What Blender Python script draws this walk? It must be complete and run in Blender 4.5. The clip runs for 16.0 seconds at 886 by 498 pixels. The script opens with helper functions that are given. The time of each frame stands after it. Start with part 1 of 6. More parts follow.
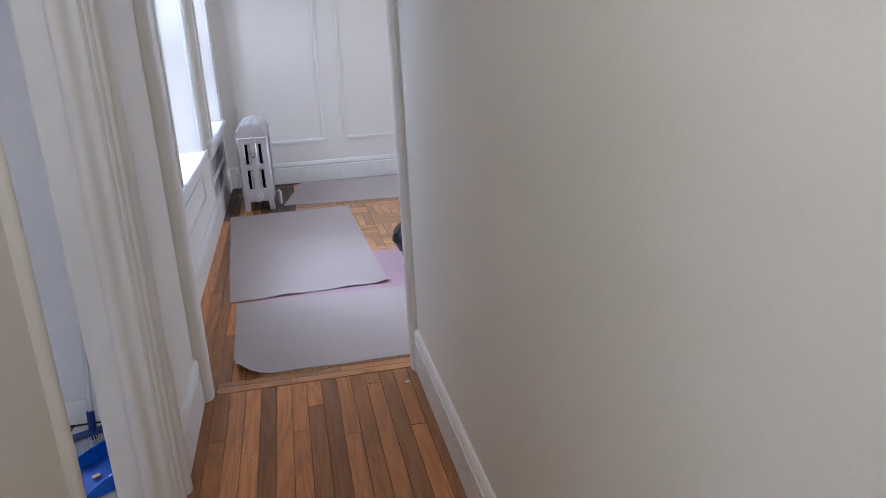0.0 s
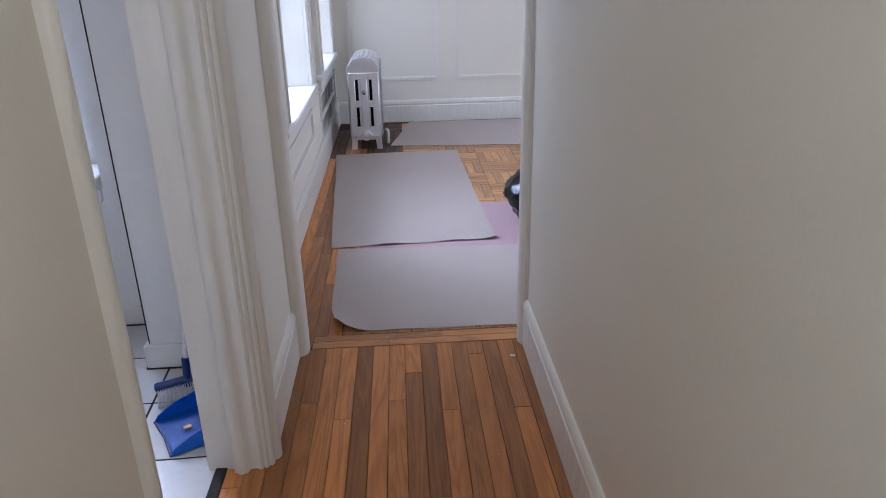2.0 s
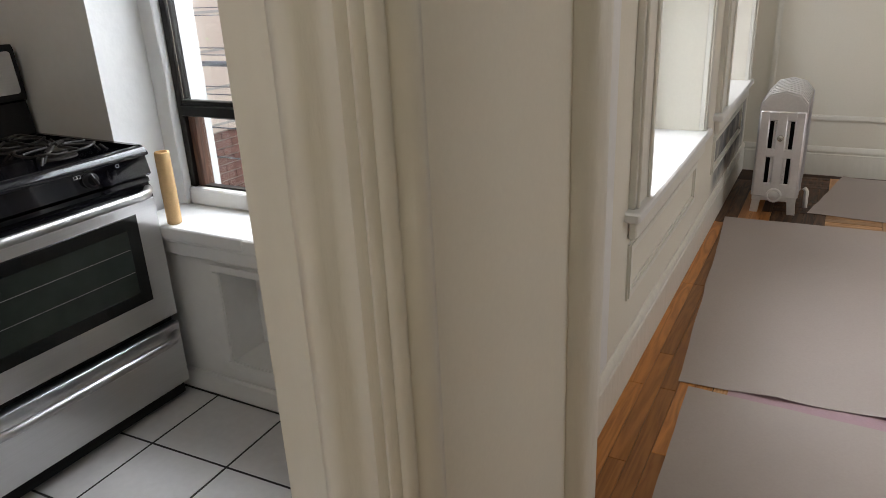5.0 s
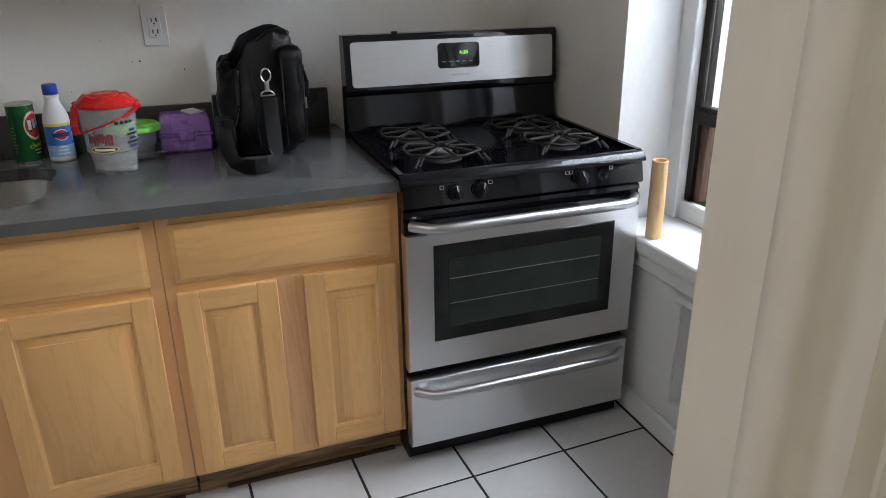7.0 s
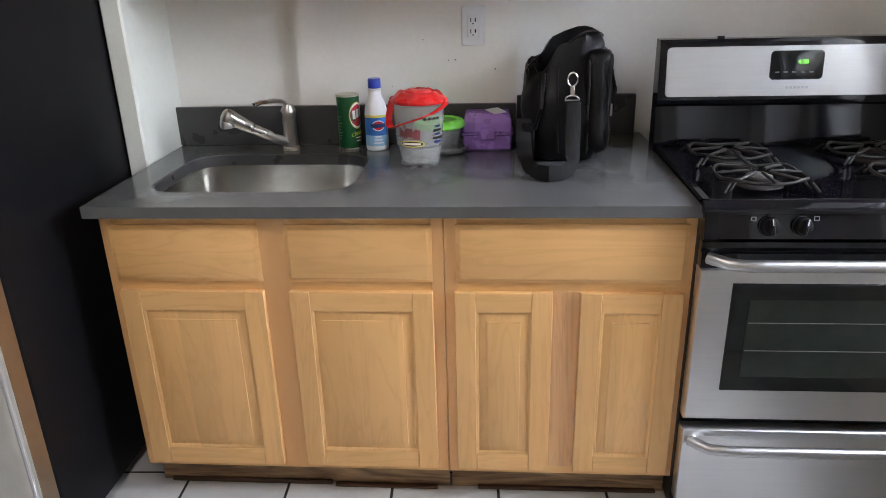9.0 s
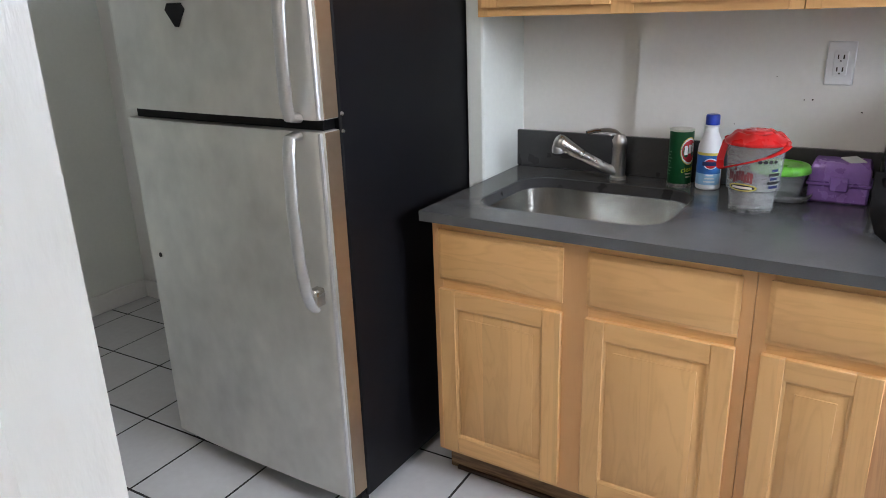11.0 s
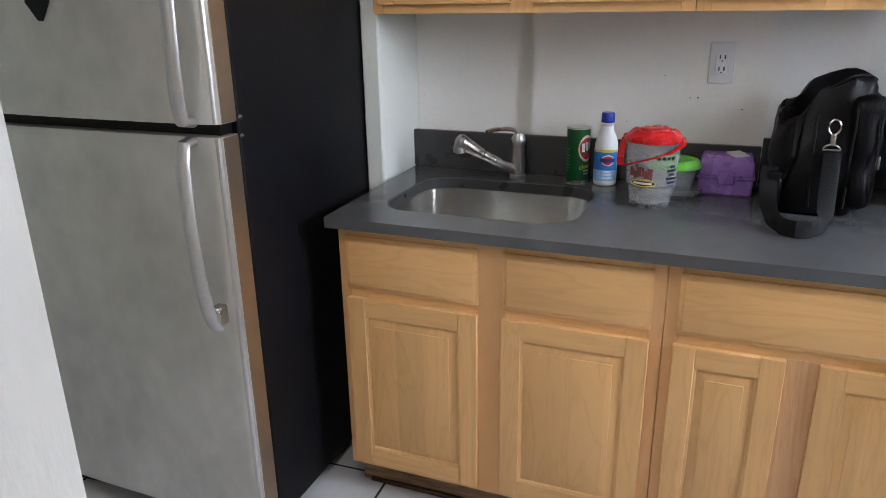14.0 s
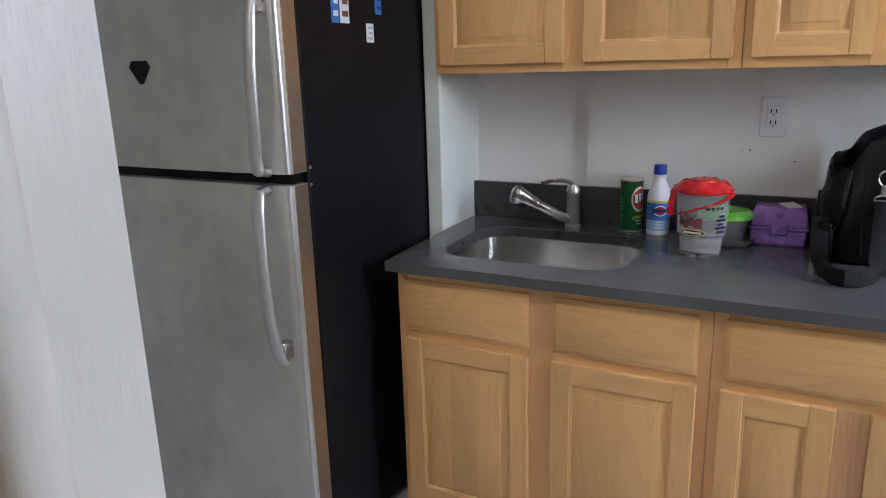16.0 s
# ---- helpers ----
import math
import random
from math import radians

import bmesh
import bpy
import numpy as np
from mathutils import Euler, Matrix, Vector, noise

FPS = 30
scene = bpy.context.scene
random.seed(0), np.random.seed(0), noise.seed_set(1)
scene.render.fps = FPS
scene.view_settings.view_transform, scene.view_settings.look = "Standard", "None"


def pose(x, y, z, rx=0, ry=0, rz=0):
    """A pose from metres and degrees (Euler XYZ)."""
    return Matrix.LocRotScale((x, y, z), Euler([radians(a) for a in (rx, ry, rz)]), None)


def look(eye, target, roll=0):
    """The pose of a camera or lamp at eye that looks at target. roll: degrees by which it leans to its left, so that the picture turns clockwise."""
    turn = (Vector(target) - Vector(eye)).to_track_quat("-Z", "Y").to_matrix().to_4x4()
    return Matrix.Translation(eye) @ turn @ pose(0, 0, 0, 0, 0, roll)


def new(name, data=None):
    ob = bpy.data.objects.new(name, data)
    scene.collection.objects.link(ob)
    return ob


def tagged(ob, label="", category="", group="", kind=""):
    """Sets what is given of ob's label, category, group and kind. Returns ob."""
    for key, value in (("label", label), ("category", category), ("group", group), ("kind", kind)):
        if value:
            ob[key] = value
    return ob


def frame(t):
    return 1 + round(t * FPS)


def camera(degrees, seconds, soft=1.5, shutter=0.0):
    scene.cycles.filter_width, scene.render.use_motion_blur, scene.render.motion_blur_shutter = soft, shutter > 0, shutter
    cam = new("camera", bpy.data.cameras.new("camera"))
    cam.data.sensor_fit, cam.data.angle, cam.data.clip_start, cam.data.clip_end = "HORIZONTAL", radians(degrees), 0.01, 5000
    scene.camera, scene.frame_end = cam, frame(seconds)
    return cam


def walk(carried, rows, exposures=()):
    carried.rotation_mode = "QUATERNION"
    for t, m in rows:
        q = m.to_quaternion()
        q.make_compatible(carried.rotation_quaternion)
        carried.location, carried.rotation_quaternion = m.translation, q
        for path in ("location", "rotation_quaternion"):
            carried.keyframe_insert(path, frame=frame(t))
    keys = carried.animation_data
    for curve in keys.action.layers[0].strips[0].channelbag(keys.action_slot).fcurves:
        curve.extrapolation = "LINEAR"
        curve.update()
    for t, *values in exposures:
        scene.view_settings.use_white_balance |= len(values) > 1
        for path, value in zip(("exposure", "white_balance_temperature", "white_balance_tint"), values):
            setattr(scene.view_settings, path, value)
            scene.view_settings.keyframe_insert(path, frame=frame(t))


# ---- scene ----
cam = camera(63.9, 16.0, 0.9)
PATH = [
    (0, (-0.252, 0.063, 1.408), (0.134, 1.928, 0.798), -2.8),
    (0.5, (-0.246, -0.019, 1.415), (-0.172, 1.872, 0.77), -1.6),
    (1, (-0.242, 0.026, 1.402), (-0.215, 1.882, 0.657), -0.5),
    (1.5, (-0.268, 0.173, 1.407), (-0.186, 2.019, 0.644), -1.0),
    (2, (-0.273, 0.348, 1.408), (-0.171, 2.194, 0.647), -1.3),
    (2.5, (-0.216, 0.593, 1.418), (-0.341, 2.45, 0.686), -3.0),
    (3, (-0.204, 0.781, 1.431), (-0.478, 2.628, 0.717), -3.2),
    (3.2, (-0.207, 0.879, 1.423), (-0.509, 2.725, 0.715), -3.2),
    (5.5, (-0.388, 1.616, 1.391), (-1.531, 3.088, 0.666), -2.5),
    (6, (-0.481, 1.674, 1.407), (-1.863, 2.921, 0.675), -2.0),
    (6.5, (-0.506, 1.715, 1.428), (-2.134, 2.616, 0.694), -1.1),
    (7, (-0.502, 1.764, 1.434), (-2.251, 2.4, 0.703), -0.7),
    (7.5, (-0.51, 1.795, 1.433), (-2.333, 2.187, 0.708), -0.6),
    (8, (-0.527, 1.825, 1.433), (-2.392, 1.937, 0.718), -1.5),
    (8.5, (-0.577, 1.809, 1.432), (-2.444, 1.796, 0.713), -1.5),
    (9, (-0.616, 1.789, 1.441), (-2.474, 1.644, 0.717), -1.5),
    (9.5, (-0.624, 1.841, 1.442), (-2.449, 1.438, 0.732), -1.1),
    (10, (-0.61, 1.879, 1.446), (-2.351, 1.182, 0.749), -1.7),
    (12.5, (-0.662, 1.822, 1.479), (-2.191, 0.681, 0.878), -1.2),
    (13, (-0.666, 1.775, 1.475), (-2.279, 0.754, 0.878), -0.8),
    (13.5, (-0.666, 1.748, 1.467), (-2.402, 0.995, 0.819), -0.1),
    (14, (-0.63, 1.745, 1.47), (-2.384, 1.046, 0.811), -0.9),
    (14.5, (-0.566, 1.809, 1.48), (-2.338, 1.139, 0.841), -0.2),
    (15, (-0.533, 1.844, 1.489), (-2.266, 1.01, 0.94), -1.3),
    (15.5, (-0.545, 1.843, 1.491), (-2.276, 0.979, 0.982), -1.3),
    (16, (-0.552, 1.833, 1.474), (-2.265, 0.935, 0.965), -1.7),
]
EXPOSURES = [(0.0, 0.14, 5500, 22), (3.2, 0.02, 5550, 20), (5.3, -0.30, 7200, 14), (6.2, -0.30, 6700, 12), (7.2, 0.02, 6600, 15), (8.2, 0.36, 6700, 17), (10.2, 0.48, 6600, 16), (12.3, -0.02, 6250, 17), (13.2, 0.14, 6350, 17), (14.6, 0.18, 6450, 17), (15.4, -0.10, 6300, 17), (16.0, -0.12, 6250, 17)]
SKY = 0.15
E_KITCHEN, E_LIVING, E_LIVING_FILL, E_HALL, E_KFILL = 162, 37, 62, 11, 6.5
rows = [(t, look(eye, target, roll)) for t, eye, target, roll in PATH]
walk(cam, rows, EXPOSURES)

# ---- world and light ----
world = bpy.data.worlds.new("world")
scene.world = world
world.use_nodes = True
wn = world.node_tree
sky = wn.nodes.new("ShaderNodeTexSky")
sky.sky_type = "NISHITA"
sky.sun_disc = False
sky.sun_elevation = radians(48)
sky.sun_rotation = radians(250)
wn.links.new(sky.outputs["Color"], wn.nodes["Background"].inputs["Color"])
wn.nodes["Background"].inputs["Strength"].default_value = SKY


def lamp(name, m, energy, w, h, colour):
    data = bpy.data.lights.new(name, "AREA")
    data.shape, data.size, data.size_y, data.energy, data.color = "RECTANGLE", w, h, energy, colour
    ob = new(name, data)
    ob.matrix_world = m
    return ob


sun_data = bpy.data.lights.new("sun", "SUN")
sun_data.energy, sun_data.angle, sun_data.color = 4.5, radians(12), (1.0, 0.95, 0.88)
sun = new("sun", sun_data)
sun.matrix_world = look((6, -14, 16), (-1.5, 9, 0))
DAY = (0.86, 0.93, 1.0)
BLUE_SKY = (0.80, 0.90, 1.0)
lamp("kitchen_sky_light", look((-1.95, 4.30, 2.42), (-1.85, 2.0, 1.60)), E_KITCHEN, 1.8, 1.9, BLUE_SKY)
lamp("living_sky_light", look((-2.25, 4.55, 2.45), (0.2, 4.45, 0.5)), E_LIVING, 1.3, 1.2, DAY)
lamp("living_sky_light", look((-2.25, 6.20, 2.45), (0.2, 6.15, 0.5)), E_LIVING, 1.3, 1.2, DAY)
# added fill from the unseen right side; that wall has no window
lamp("living_fill_light", look((3.55, 5.0, 1.6), (0, 4.4, 0.6)), E_LIVING_FILL, 1.8, 1.5, DAY)
# unseen warm fill, added overhead to brighten the hall walls
lamp("hall_fill_light", look((-0.28, 0.2, 2.58), (-0.28, 0.2, 0)), E_HALL, 0.6, 0.6, (1.0, 0.96, 0.82))
# added fill lamp for the cabinet fronts; no fixture is known here
lamp("kitchen_fill_light", look((-1.20, 1.15, 2.40), (-1.45, 1.15, 0)), E_KFILL, 0.6, 0.6, (1.0, 0.97, 0.93))


# ---- materials ----
def mat(name, colour, rough=0.5, metal=0.0, var=0.08, scale=6.0, fine=60.0, bump=0.1, bump_dist=0.002, stretch=None,
        spec=0.5, coat=0.0, rand=0.0, rough_var=0.1, trans=0.0, ior=1.45, alpha=1.0, local=True):
    m = bpy.data.materials.new(name)
    m.use_nodes = True
    t = m.node_tree
    p = t.nodes["Principled BSDF"]
    co = t.nodes.new("ShaderNodeTexCoord")
    mp = t.nodes.new("ShaderNodeMapping")
    t.links.new(co.outputs["Object"], mp.inputs["Vector"])
    if stretch:
        mp.inputs["Scale"].default_value = stretch
    if rand:
        info = t.nodes.new("ShaderNodeObjectInfo")
        sh = t.nodes.new("ShaderNodeVectorMath")
        sh.operation = "SCALE"
        sh.inputs[0].default_value = (13.7, 7.9, 5.3)
        t.links.new(info.outputs["Random"], sh.inputs["Scale"])
        t.links.new(sh.outputs[0], mp.inputs["Location"])
    big = t.nodes.new("ShaderNodeTexNoise")
    big.inputs["Scale"].default_value, big.inputs["Detail"].default_value = scale, 4
    small = t.nodes.new("ShaderNodeTexNoise")
    small.inputs["Scale"].default_value, small.inputs["Detail"].default_value = fine, 5
    t.links.new(mp.outputs[0], big.inputs["Vector"])
    t.links.new(mp.outputs[0], small.inputs["Vector"])
    add = t.nodes.new("ShaderNodeMath")
    add.operation = "ADD"
    t.links.new(big.outputs["Fac"], add.inputs[0])
    t.links.new(small.outputs["Fac"], add.inputs[1])
    ramp = t.nodes.new("ShaderNodeMapRange")
    ramp.inputs["From Min"].default_value, ramp.inputs["From Max"].default_value = 0.6, 1.4
    ramp.inputs["To Min"].default_value, ramp.inputs["To Max"].default_value = 1 - var, 1 + var
    t.links.new(add.outputs[0], ramp.inputs["Value"])
    value = ramp.outputs[0]
    if rand:
        r2 = t.nodes.new("ShaderNodeMapRange")
        r2.inputs["To Min"].default_value, r2.inputs["To Max"].default_value = 1 - rand, 1 + rand
        t.links.new(info.outputs["Random"], r2.inputs["Value"])
        mul = t.nodes.new("ShaderNodeMath")
        mul.operation = "MULTIPLY"
        t.links.new(value, mul.inputs[0])
        t.links.new(r2.outputs[0], mul.inputs[1])
        value = mul.outputs[0]
    tint = t.nodes.new("ShaderNodeVectorMath")
    tint.operation = "SCALE"
    tint.inputs[0].default_value = colour
    t.links.new(value, tint.inputs["Scale"])
    t.links.new(tint.outputs[0], p.inputs["Base Color"])
    rr = t.nodes.new("ShaderNodeMapRange")
    rr.inputs["To Min"].default_value, rr.inputs["To Max"].default_value = max(0.02, rough - rough_var), min(1, rough + rough_var)
    t.links.new(big.outputs["Fac"], rr.inputs["Value"])
    t.links.new(rr.outputs[0], p.inputs["Roughness"])
    p.inputs["Metallic"].default_value = metal
    p.inputs["Specular IOR Level"].default_value = spec
    p.inputs["Coat Weight"].default_value = coat
    p.inputs["Coat Roughness"].default_value = 0.12
    p.inputs["Transmission Weight"].default_value = trans
    p.inputs["IOR"].default_value = ior
    p.inputs["Alpha"].default_value = alpha
    if bump:
        b = t.nodes.new("ShaderNodeBump")
        b.inputs["Strength"].default_value, b.inputs["Distance"].default_value = bump, bump_dist
        t.links.new(add.outputs[0], b.inputs["Height"])
        t.links.new(b.outputs[0], p.inputs["Normal"])
    return m


def wood(name, light, dark, axis, rough=0.4, rand=0.12, coat=0.0, ring=9.0, sheen=0.5, fibres=0.75, bands=0.75, stave=0.0, waves=5.0, streak=0.09):
    """Wood with long grain along an axis: 0 x, 1 y, 2 z."""
    m = bpy.data.materials.new(name)
    m.use_nodes = True
    t = m.node_tree
    p = t.nodes["Principled BSDF"]
    co = t.nodes.new("ShaderNodeTexCoord")
    mp = t.nodes.new("ShaderNodeMapping")
    s = [ring, ring, ring]
    s[axis] = ring * streak
    mp.inputs["Scale"].default_value = s
    info = t.nodes.new("ShaderNodeObjectInfo")
    sh = t.nodes.new("ShaderNodeVectorMath")
    sh.operation = "SCALE"
    sh.inputs[0].default_value = (31.0, 17.0, 23.0)
    t.links.new(info.outputs["Random"], sh.inputs["Scale"])
    t.links.new(sh.outputs[0], mp.inputs["Location"])
    t.links.new(co.outputs["Object"], mp.inputs["Vector"])
    broad = t.nodes.new("ShaderNodeTexNoise")
    broad.inputs["Scale"].default_value, broad.inputs["Detail"].default_value, broad.inputs["Distortion"].default_value = 1.6, 3, 1.4
    fibre = t.nodes.new("ShaderNodeTexNoise")
    fibre.inputs["Scale"].default_value, fibre.inputs["Detail"].default_value, fibre.inputs["Roughness"].default_value = 14, 6, 0.7
    for n in (broad, fibre):
        t.links.new(mp.outputs[0], n.inputs["Vector"])
    rings = t.nodes.new("ShaderNodeMath")
    rings.operation = "MULTIPLY"
    rings.inputs[1].default_value = waves
    t.links.new(broad.outputs["Fac"], rings.inputs[0])
    tri = t.nodes.new("ShaderNodeMath")
    tri.operation = "PINGPONG"
    tri.inputs[1].default_value = 0.5
    t.links.new(rings.outputs[0], tri.inputs[0])
    mixv = t.nodes.new("ShaderNodeMath")
    mixv.operation = "MULTIPLY_ADD"
    mixv.inputs[1].default_value = bands
    t.links.new(tri.outputs[0], mixv.inputs[0])
    fm = t.nodes.new("ShaderNodeMath")
    fm.operation = "MULTIPLY"
    fm.inputs[1].default_value = fibres
    t.links.new(fibre.outputs["Fac"], fm.inputs[0])
    t.links.new(fm.outputs[0], mixv.inputs[2])
    ramp = t.nodes.new("ShaderNodeValToRGB")
    ramp.color_ramp.elements[0].position, ramp.color_ramp.elements[1].position = 0.28, 0.78
    ramp.color_ramp.elements[0].color, ramp.color_ramp.elements[1].color = (*light, 1), (*dark, 1)
    t.links.new(mixv.outputs[0], ramp.inputs["Fac"])
    r2 = t.nodes.new("ShaderNodeMapRange")
    r2.inputs["To Min"].default_value, r2.inputs["To Max"].default_value = 1 - rand, 1 + rand
    t.links.new(info.outputs["Random"], r2.inputs["Value"])
    tone = r2.outputs[0]
    if stave:  # glued boards of uneven tone, side by side across the grain
        sep = t.nodes.new("ShaderNodeSeparateXYZ")
        t.links.new(co.outputs["Object"], sep.inputs[0])
        cell = t.nodes.new("ShaderNodeMath")
        cell.operation = "MULTIPLY_ADD"
        cell.inputs[1].default_value = 1 / stave
        t.links.new(sep.outputs["Y" if axis == 2 else "Z"], cell.inputs[0])
        shift = t.nodes.new("ShaderNodeMath")
        shift.operation = "MULTIPLY"
        shift.inputs[1].default_value = 37.0
        t.links.new(info.outputs["Random"], shift.inputs[0])
        t.links.new(shift.outputs[0], cell.inputs[2])
        whole = t.nodes.new("ShaderNodeMath")
        whole.operation = "FLOOR"
        t.links.new(cell.outputs[0], whole.inputs[0])
        hashed = t.nodes.new("ShaderNodeTexWhiteNoise")
        hashed.noise_dimensions = "1D"
        t.links.new(whole.outputs[0], hashed.inputs["W"])
        span = t.nodes.new("ShaderNodeMapRange")
        span.inputs["To Min"].default_value, span.inputs["To Max"].default_value = 0.90, 1.06
        t.links.new(hashed.outputs["Value"], span.inputs["Value"])
        both = t.nodes.new("ShaderNodeMath")
        both.operation = "MULTIPLY"
        t.links.new(tone, both.inputs[0])
        t.links.new(span.outputs[0], both.inputs[1])
        tone = both.outputs[0]
    tint = t.nodes.new("ShaderNodeVectorMath")
    tint.operation = "SCALE"
    t.links.new(ramp.outputs["Color"], tint.inputs[0])
    t.links.new(tone, tint.inputs["Scale"])
    t.links.new(tint.outputs[0], p.inputs["Base Color"])
    rr = t.nodes.new("ShaderNodeMapRange")
    rr.inputs["To Min"].default_value, rr.inputs["To Max"].default_value = rough - 0.08, rough + 0.12
    t.links.new(broad.outputs["Fac"], rr.inputs["Value"])
    t.links.new(rr.outputs[0], p.inputs["Roughness"])
    p.inputs["Coat Weight"].default_value = coat
    p.inputs["Coat Roughness"].default_value = 0.2
    p.inputs["Specular IOR Level"].default_value = sheen
    b = t.nodes.new("ShaderNodeBump")
    b.inputs["Strength"].default_value, b.inputs["Distance"].default_value = 0.12, 0.001
    t.links.new(fibre.outputs["Fac"], b.inputs["Height"])
    t.links.new(b.outputs[0], p.inputs["Normal"])
    return m


def glow(name, colour, strength):
    m = bpy.data.materials.new(name)
    m.use_nodes = True
    p = m.node_tree.nodes["Principled BSDF"]
    p.inputs["Base Color"].default_value = (*colour, 1)
    p.inputs["Emission Color"].default_value = (*colour, 1)
    p.inputs["Emission Strength"].default_value = strength
    return m


WALL = mat("wall_paint", (0.755, 0.730, 0.650), 0.62, var=0.025, scale=1.3, fine=90, bump=0.25, bump_dist=0.0015)
KWALL = mat("kitchen_wall_paint", (0.80, 0.792, 0.762), 0.5, var=0.03, scale=1.5, fine=60, bump=0.35, bump_dist=0.002)
GREEN_WALL = mat("pale_green_wall_paint", (0.77, 0.80, 0.745), 0.5, var=0.03, scale=1.5, fine=60, bump=0.35, bump_dist=0.002)
TRIM = mat("trim_paint", (0.755, 0.742, 0.685), 0.33, var=0.045, scale=4, fine=30, bump=0.8, bump_dist=0.004, stretch=(1, 1, 0.25))
WHITE = mat("white_gloss_paint", (0.78, 0.79, 0.79), 0.35, var=0.03, scale=4, fine=30, bump=0.5, bump_dist=0.003)
CEIL = mat("ceiling_paint", (0.82, 0.82, 0.80), 0.8, var=0.02, scale=1, fine=60)
TILE = mat("floor_tile_glaze", (0.54, 0.54, 0.545), 0.22, var=0.05, scale=5, fine=40, bump=0.08, rand=0.035)
GROUT = mat("dark_grout", (0.018, 0.017, 0.017), 0.9, var=0.3, scale=20, fine=120)
SUBFLOOR = mat("dark_floor_joint", (0.05, 0.028, 0.016), 0.8, var=0.3)
OAK_Y = wood("oak_plank", (0.46, 0.188, 0.051), (0.19, 0.064, 0.016), 1, 0.36, 0.40, 0.06, 6, sheen=0.4, fibres=0.5, bands=0.55, waves=7, streak=0.08)
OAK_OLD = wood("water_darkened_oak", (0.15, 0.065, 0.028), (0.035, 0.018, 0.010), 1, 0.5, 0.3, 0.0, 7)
OAK_X = wood("oak_saddle", (0.52, 0.24, 0.08), (0.31, 0.125, 0.04), 0, 0.36, 0.2, 0.15, 9)
PARQ_X = wood("parquet_strip_across", (0.52, 0.28, 0.12), (0.33, 0.16, 0.06), 0, 0.42, 0.28, 0.1, 10)
PARQ_Y = wood("parquet_strip_along", (0.52, 0.28, 0.12), (0.33, 0.16, 0.06), 1, 0.42, 0.28, 0.1, 10)
CAB_V = wood("maple_upright_grain", (0.80, 0.462, 0.182), (0.62, 0.318, 0.110), 2, 0.36, 0.06, 0.1, 6, fibres=0.30, bands=0.55, stave=0.085, waves=7, streak=0.13)
CAB_H = wood("maple_level_grain", (0.80, 0.462, 0.182), (0.62, 0.318, 0.110), 1, 0.36, 0.06, 0.1, 6, fibres=0.30, bands=0.58, stave=0.075, waves=7, streak=0.13)
CAB_F = wood("maple_face_frame", (0.75, 0.415, 0.175), (0.60, 0.308, 0.118), 2, 0.38, 0.05, 0.1, 6, fibres=0.25, bands=0.4, waves=8, streak=0.12)
CAB_HEART = wood("pinkish_heartwood", (0.74, 0.425, 0.20), (0.56, 0.285, 0.135), 2, 0.38, 0.04, 0.1, 7, fibres=0.4, bands=0.6, waves=8, streak=0.12)
TOEKICK = wood("worn_toe_kick", (0.46, 0.29, 0.15), (0.15, 0.085, 0.045), 1, 0.6, 0.05, 0, 7)
QUARTZ = mat("grey_quartz", (0.095, 0.099, 0.103), 0.17, var=0.10, scale=9, fine=320, bump=0.02, spec=0.5)
# darker than the worktop quartz; also paints the shaded sink cutout edge
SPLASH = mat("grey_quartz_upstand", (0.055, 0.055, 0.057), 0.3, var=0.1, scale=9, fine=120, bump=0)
STEEL = mat("brushed_steel", (0.63, 0.63, 0.635), 0.3, 1.0, var=0.06, scale=3, fine=90, bump=0.06, bump_dist=0.0006, stretch=(1, 0.06, 3), rough_var=0.06)
BAR_STEEL = mat("satin_handle_steel", (0.47, 0.47, 0.48), 0.34, 1.0, var=0.06, scale=5, fine=80, bump=0.04)
FSTEEL = mat("smudged_steel", (0.67, 0.66, 0.625), 0.42, 1.0, var=0.14, scale=3.0, fine=12, bump=0.03, bump_dist=0.0006, stretch=(1, 1, 0.8), rough_var=0.12)
SINK = mat("sink_steel", (0.66, 0.65, 0.62), 0.2, 1.0, var=0.10, scale=6, fine=70, bump=0.10, bump_dist=0.0008, stretch=(1, 1, 0.10), rough_var=0.06)
CHROME = mat("satin_nickel", (0.50, 0.485, 0.46), 0.28, 1.0, var=0.05, scale=8, fine=60, bump=0)
BRONZE_EDGE = mat("door_edge_steel", (0.40, 0.30, 0.21), 0.36, 0.9, var=0.08, scale=3, fine=40, bump=0.02)
BLACK_GLOSS = mat("black_enamel", (0.004, 0.004, 0.006), 0.07, var=0.2, scale=5, fine=60, bump=0.01, spec=0.5, rough_var=0.03)
BLACK_SATIN = mat("black_plastic", (0.006, 0.006, 0.007), 0.42, spec=0.25, var=0.2, scale=6, fine=80, bump=0.05)
FRIDGE_SIDE = mat("textured_black_steel", (0.006, 0.006, 0.008), 0.45, spec=0.2, var=0.1, scale=4, fine=240, bump=0.22, bump_dist=0.0008)
IRON = mat("cast_iron", (0.018, 0.016, 0.015), 0.5, 0.1, spec=0.4, var=0.25, scale=12, fine=120, bump=0.25)
OVEN_GLASS = mat("dark_oven_glass", (0.007, 0.008, 0.008), 0.07, var=0.2, scale=2, fine=10, bump=0, spec=0.45)
OVEN_VIEW = mat("oven_view_glass", (0.020, 0.026, 0.023), 0.10, var=0.25, scale=4, fine=14, bump=0, spec=0.5)
CAP_GREY = mat("burner_cap_enamel", (0.13, 0.125, 0.12), 0.55, var=0.25, scale=20, bump=0.1)
WIRE = mat("rack_wire", (0.15, 0.155, 0.15), 0.4, 0.8, bump=0)
PRINT_GREY = mat("grey_print", (0.45, 0.46, 0.47), 0.5, bump=0)
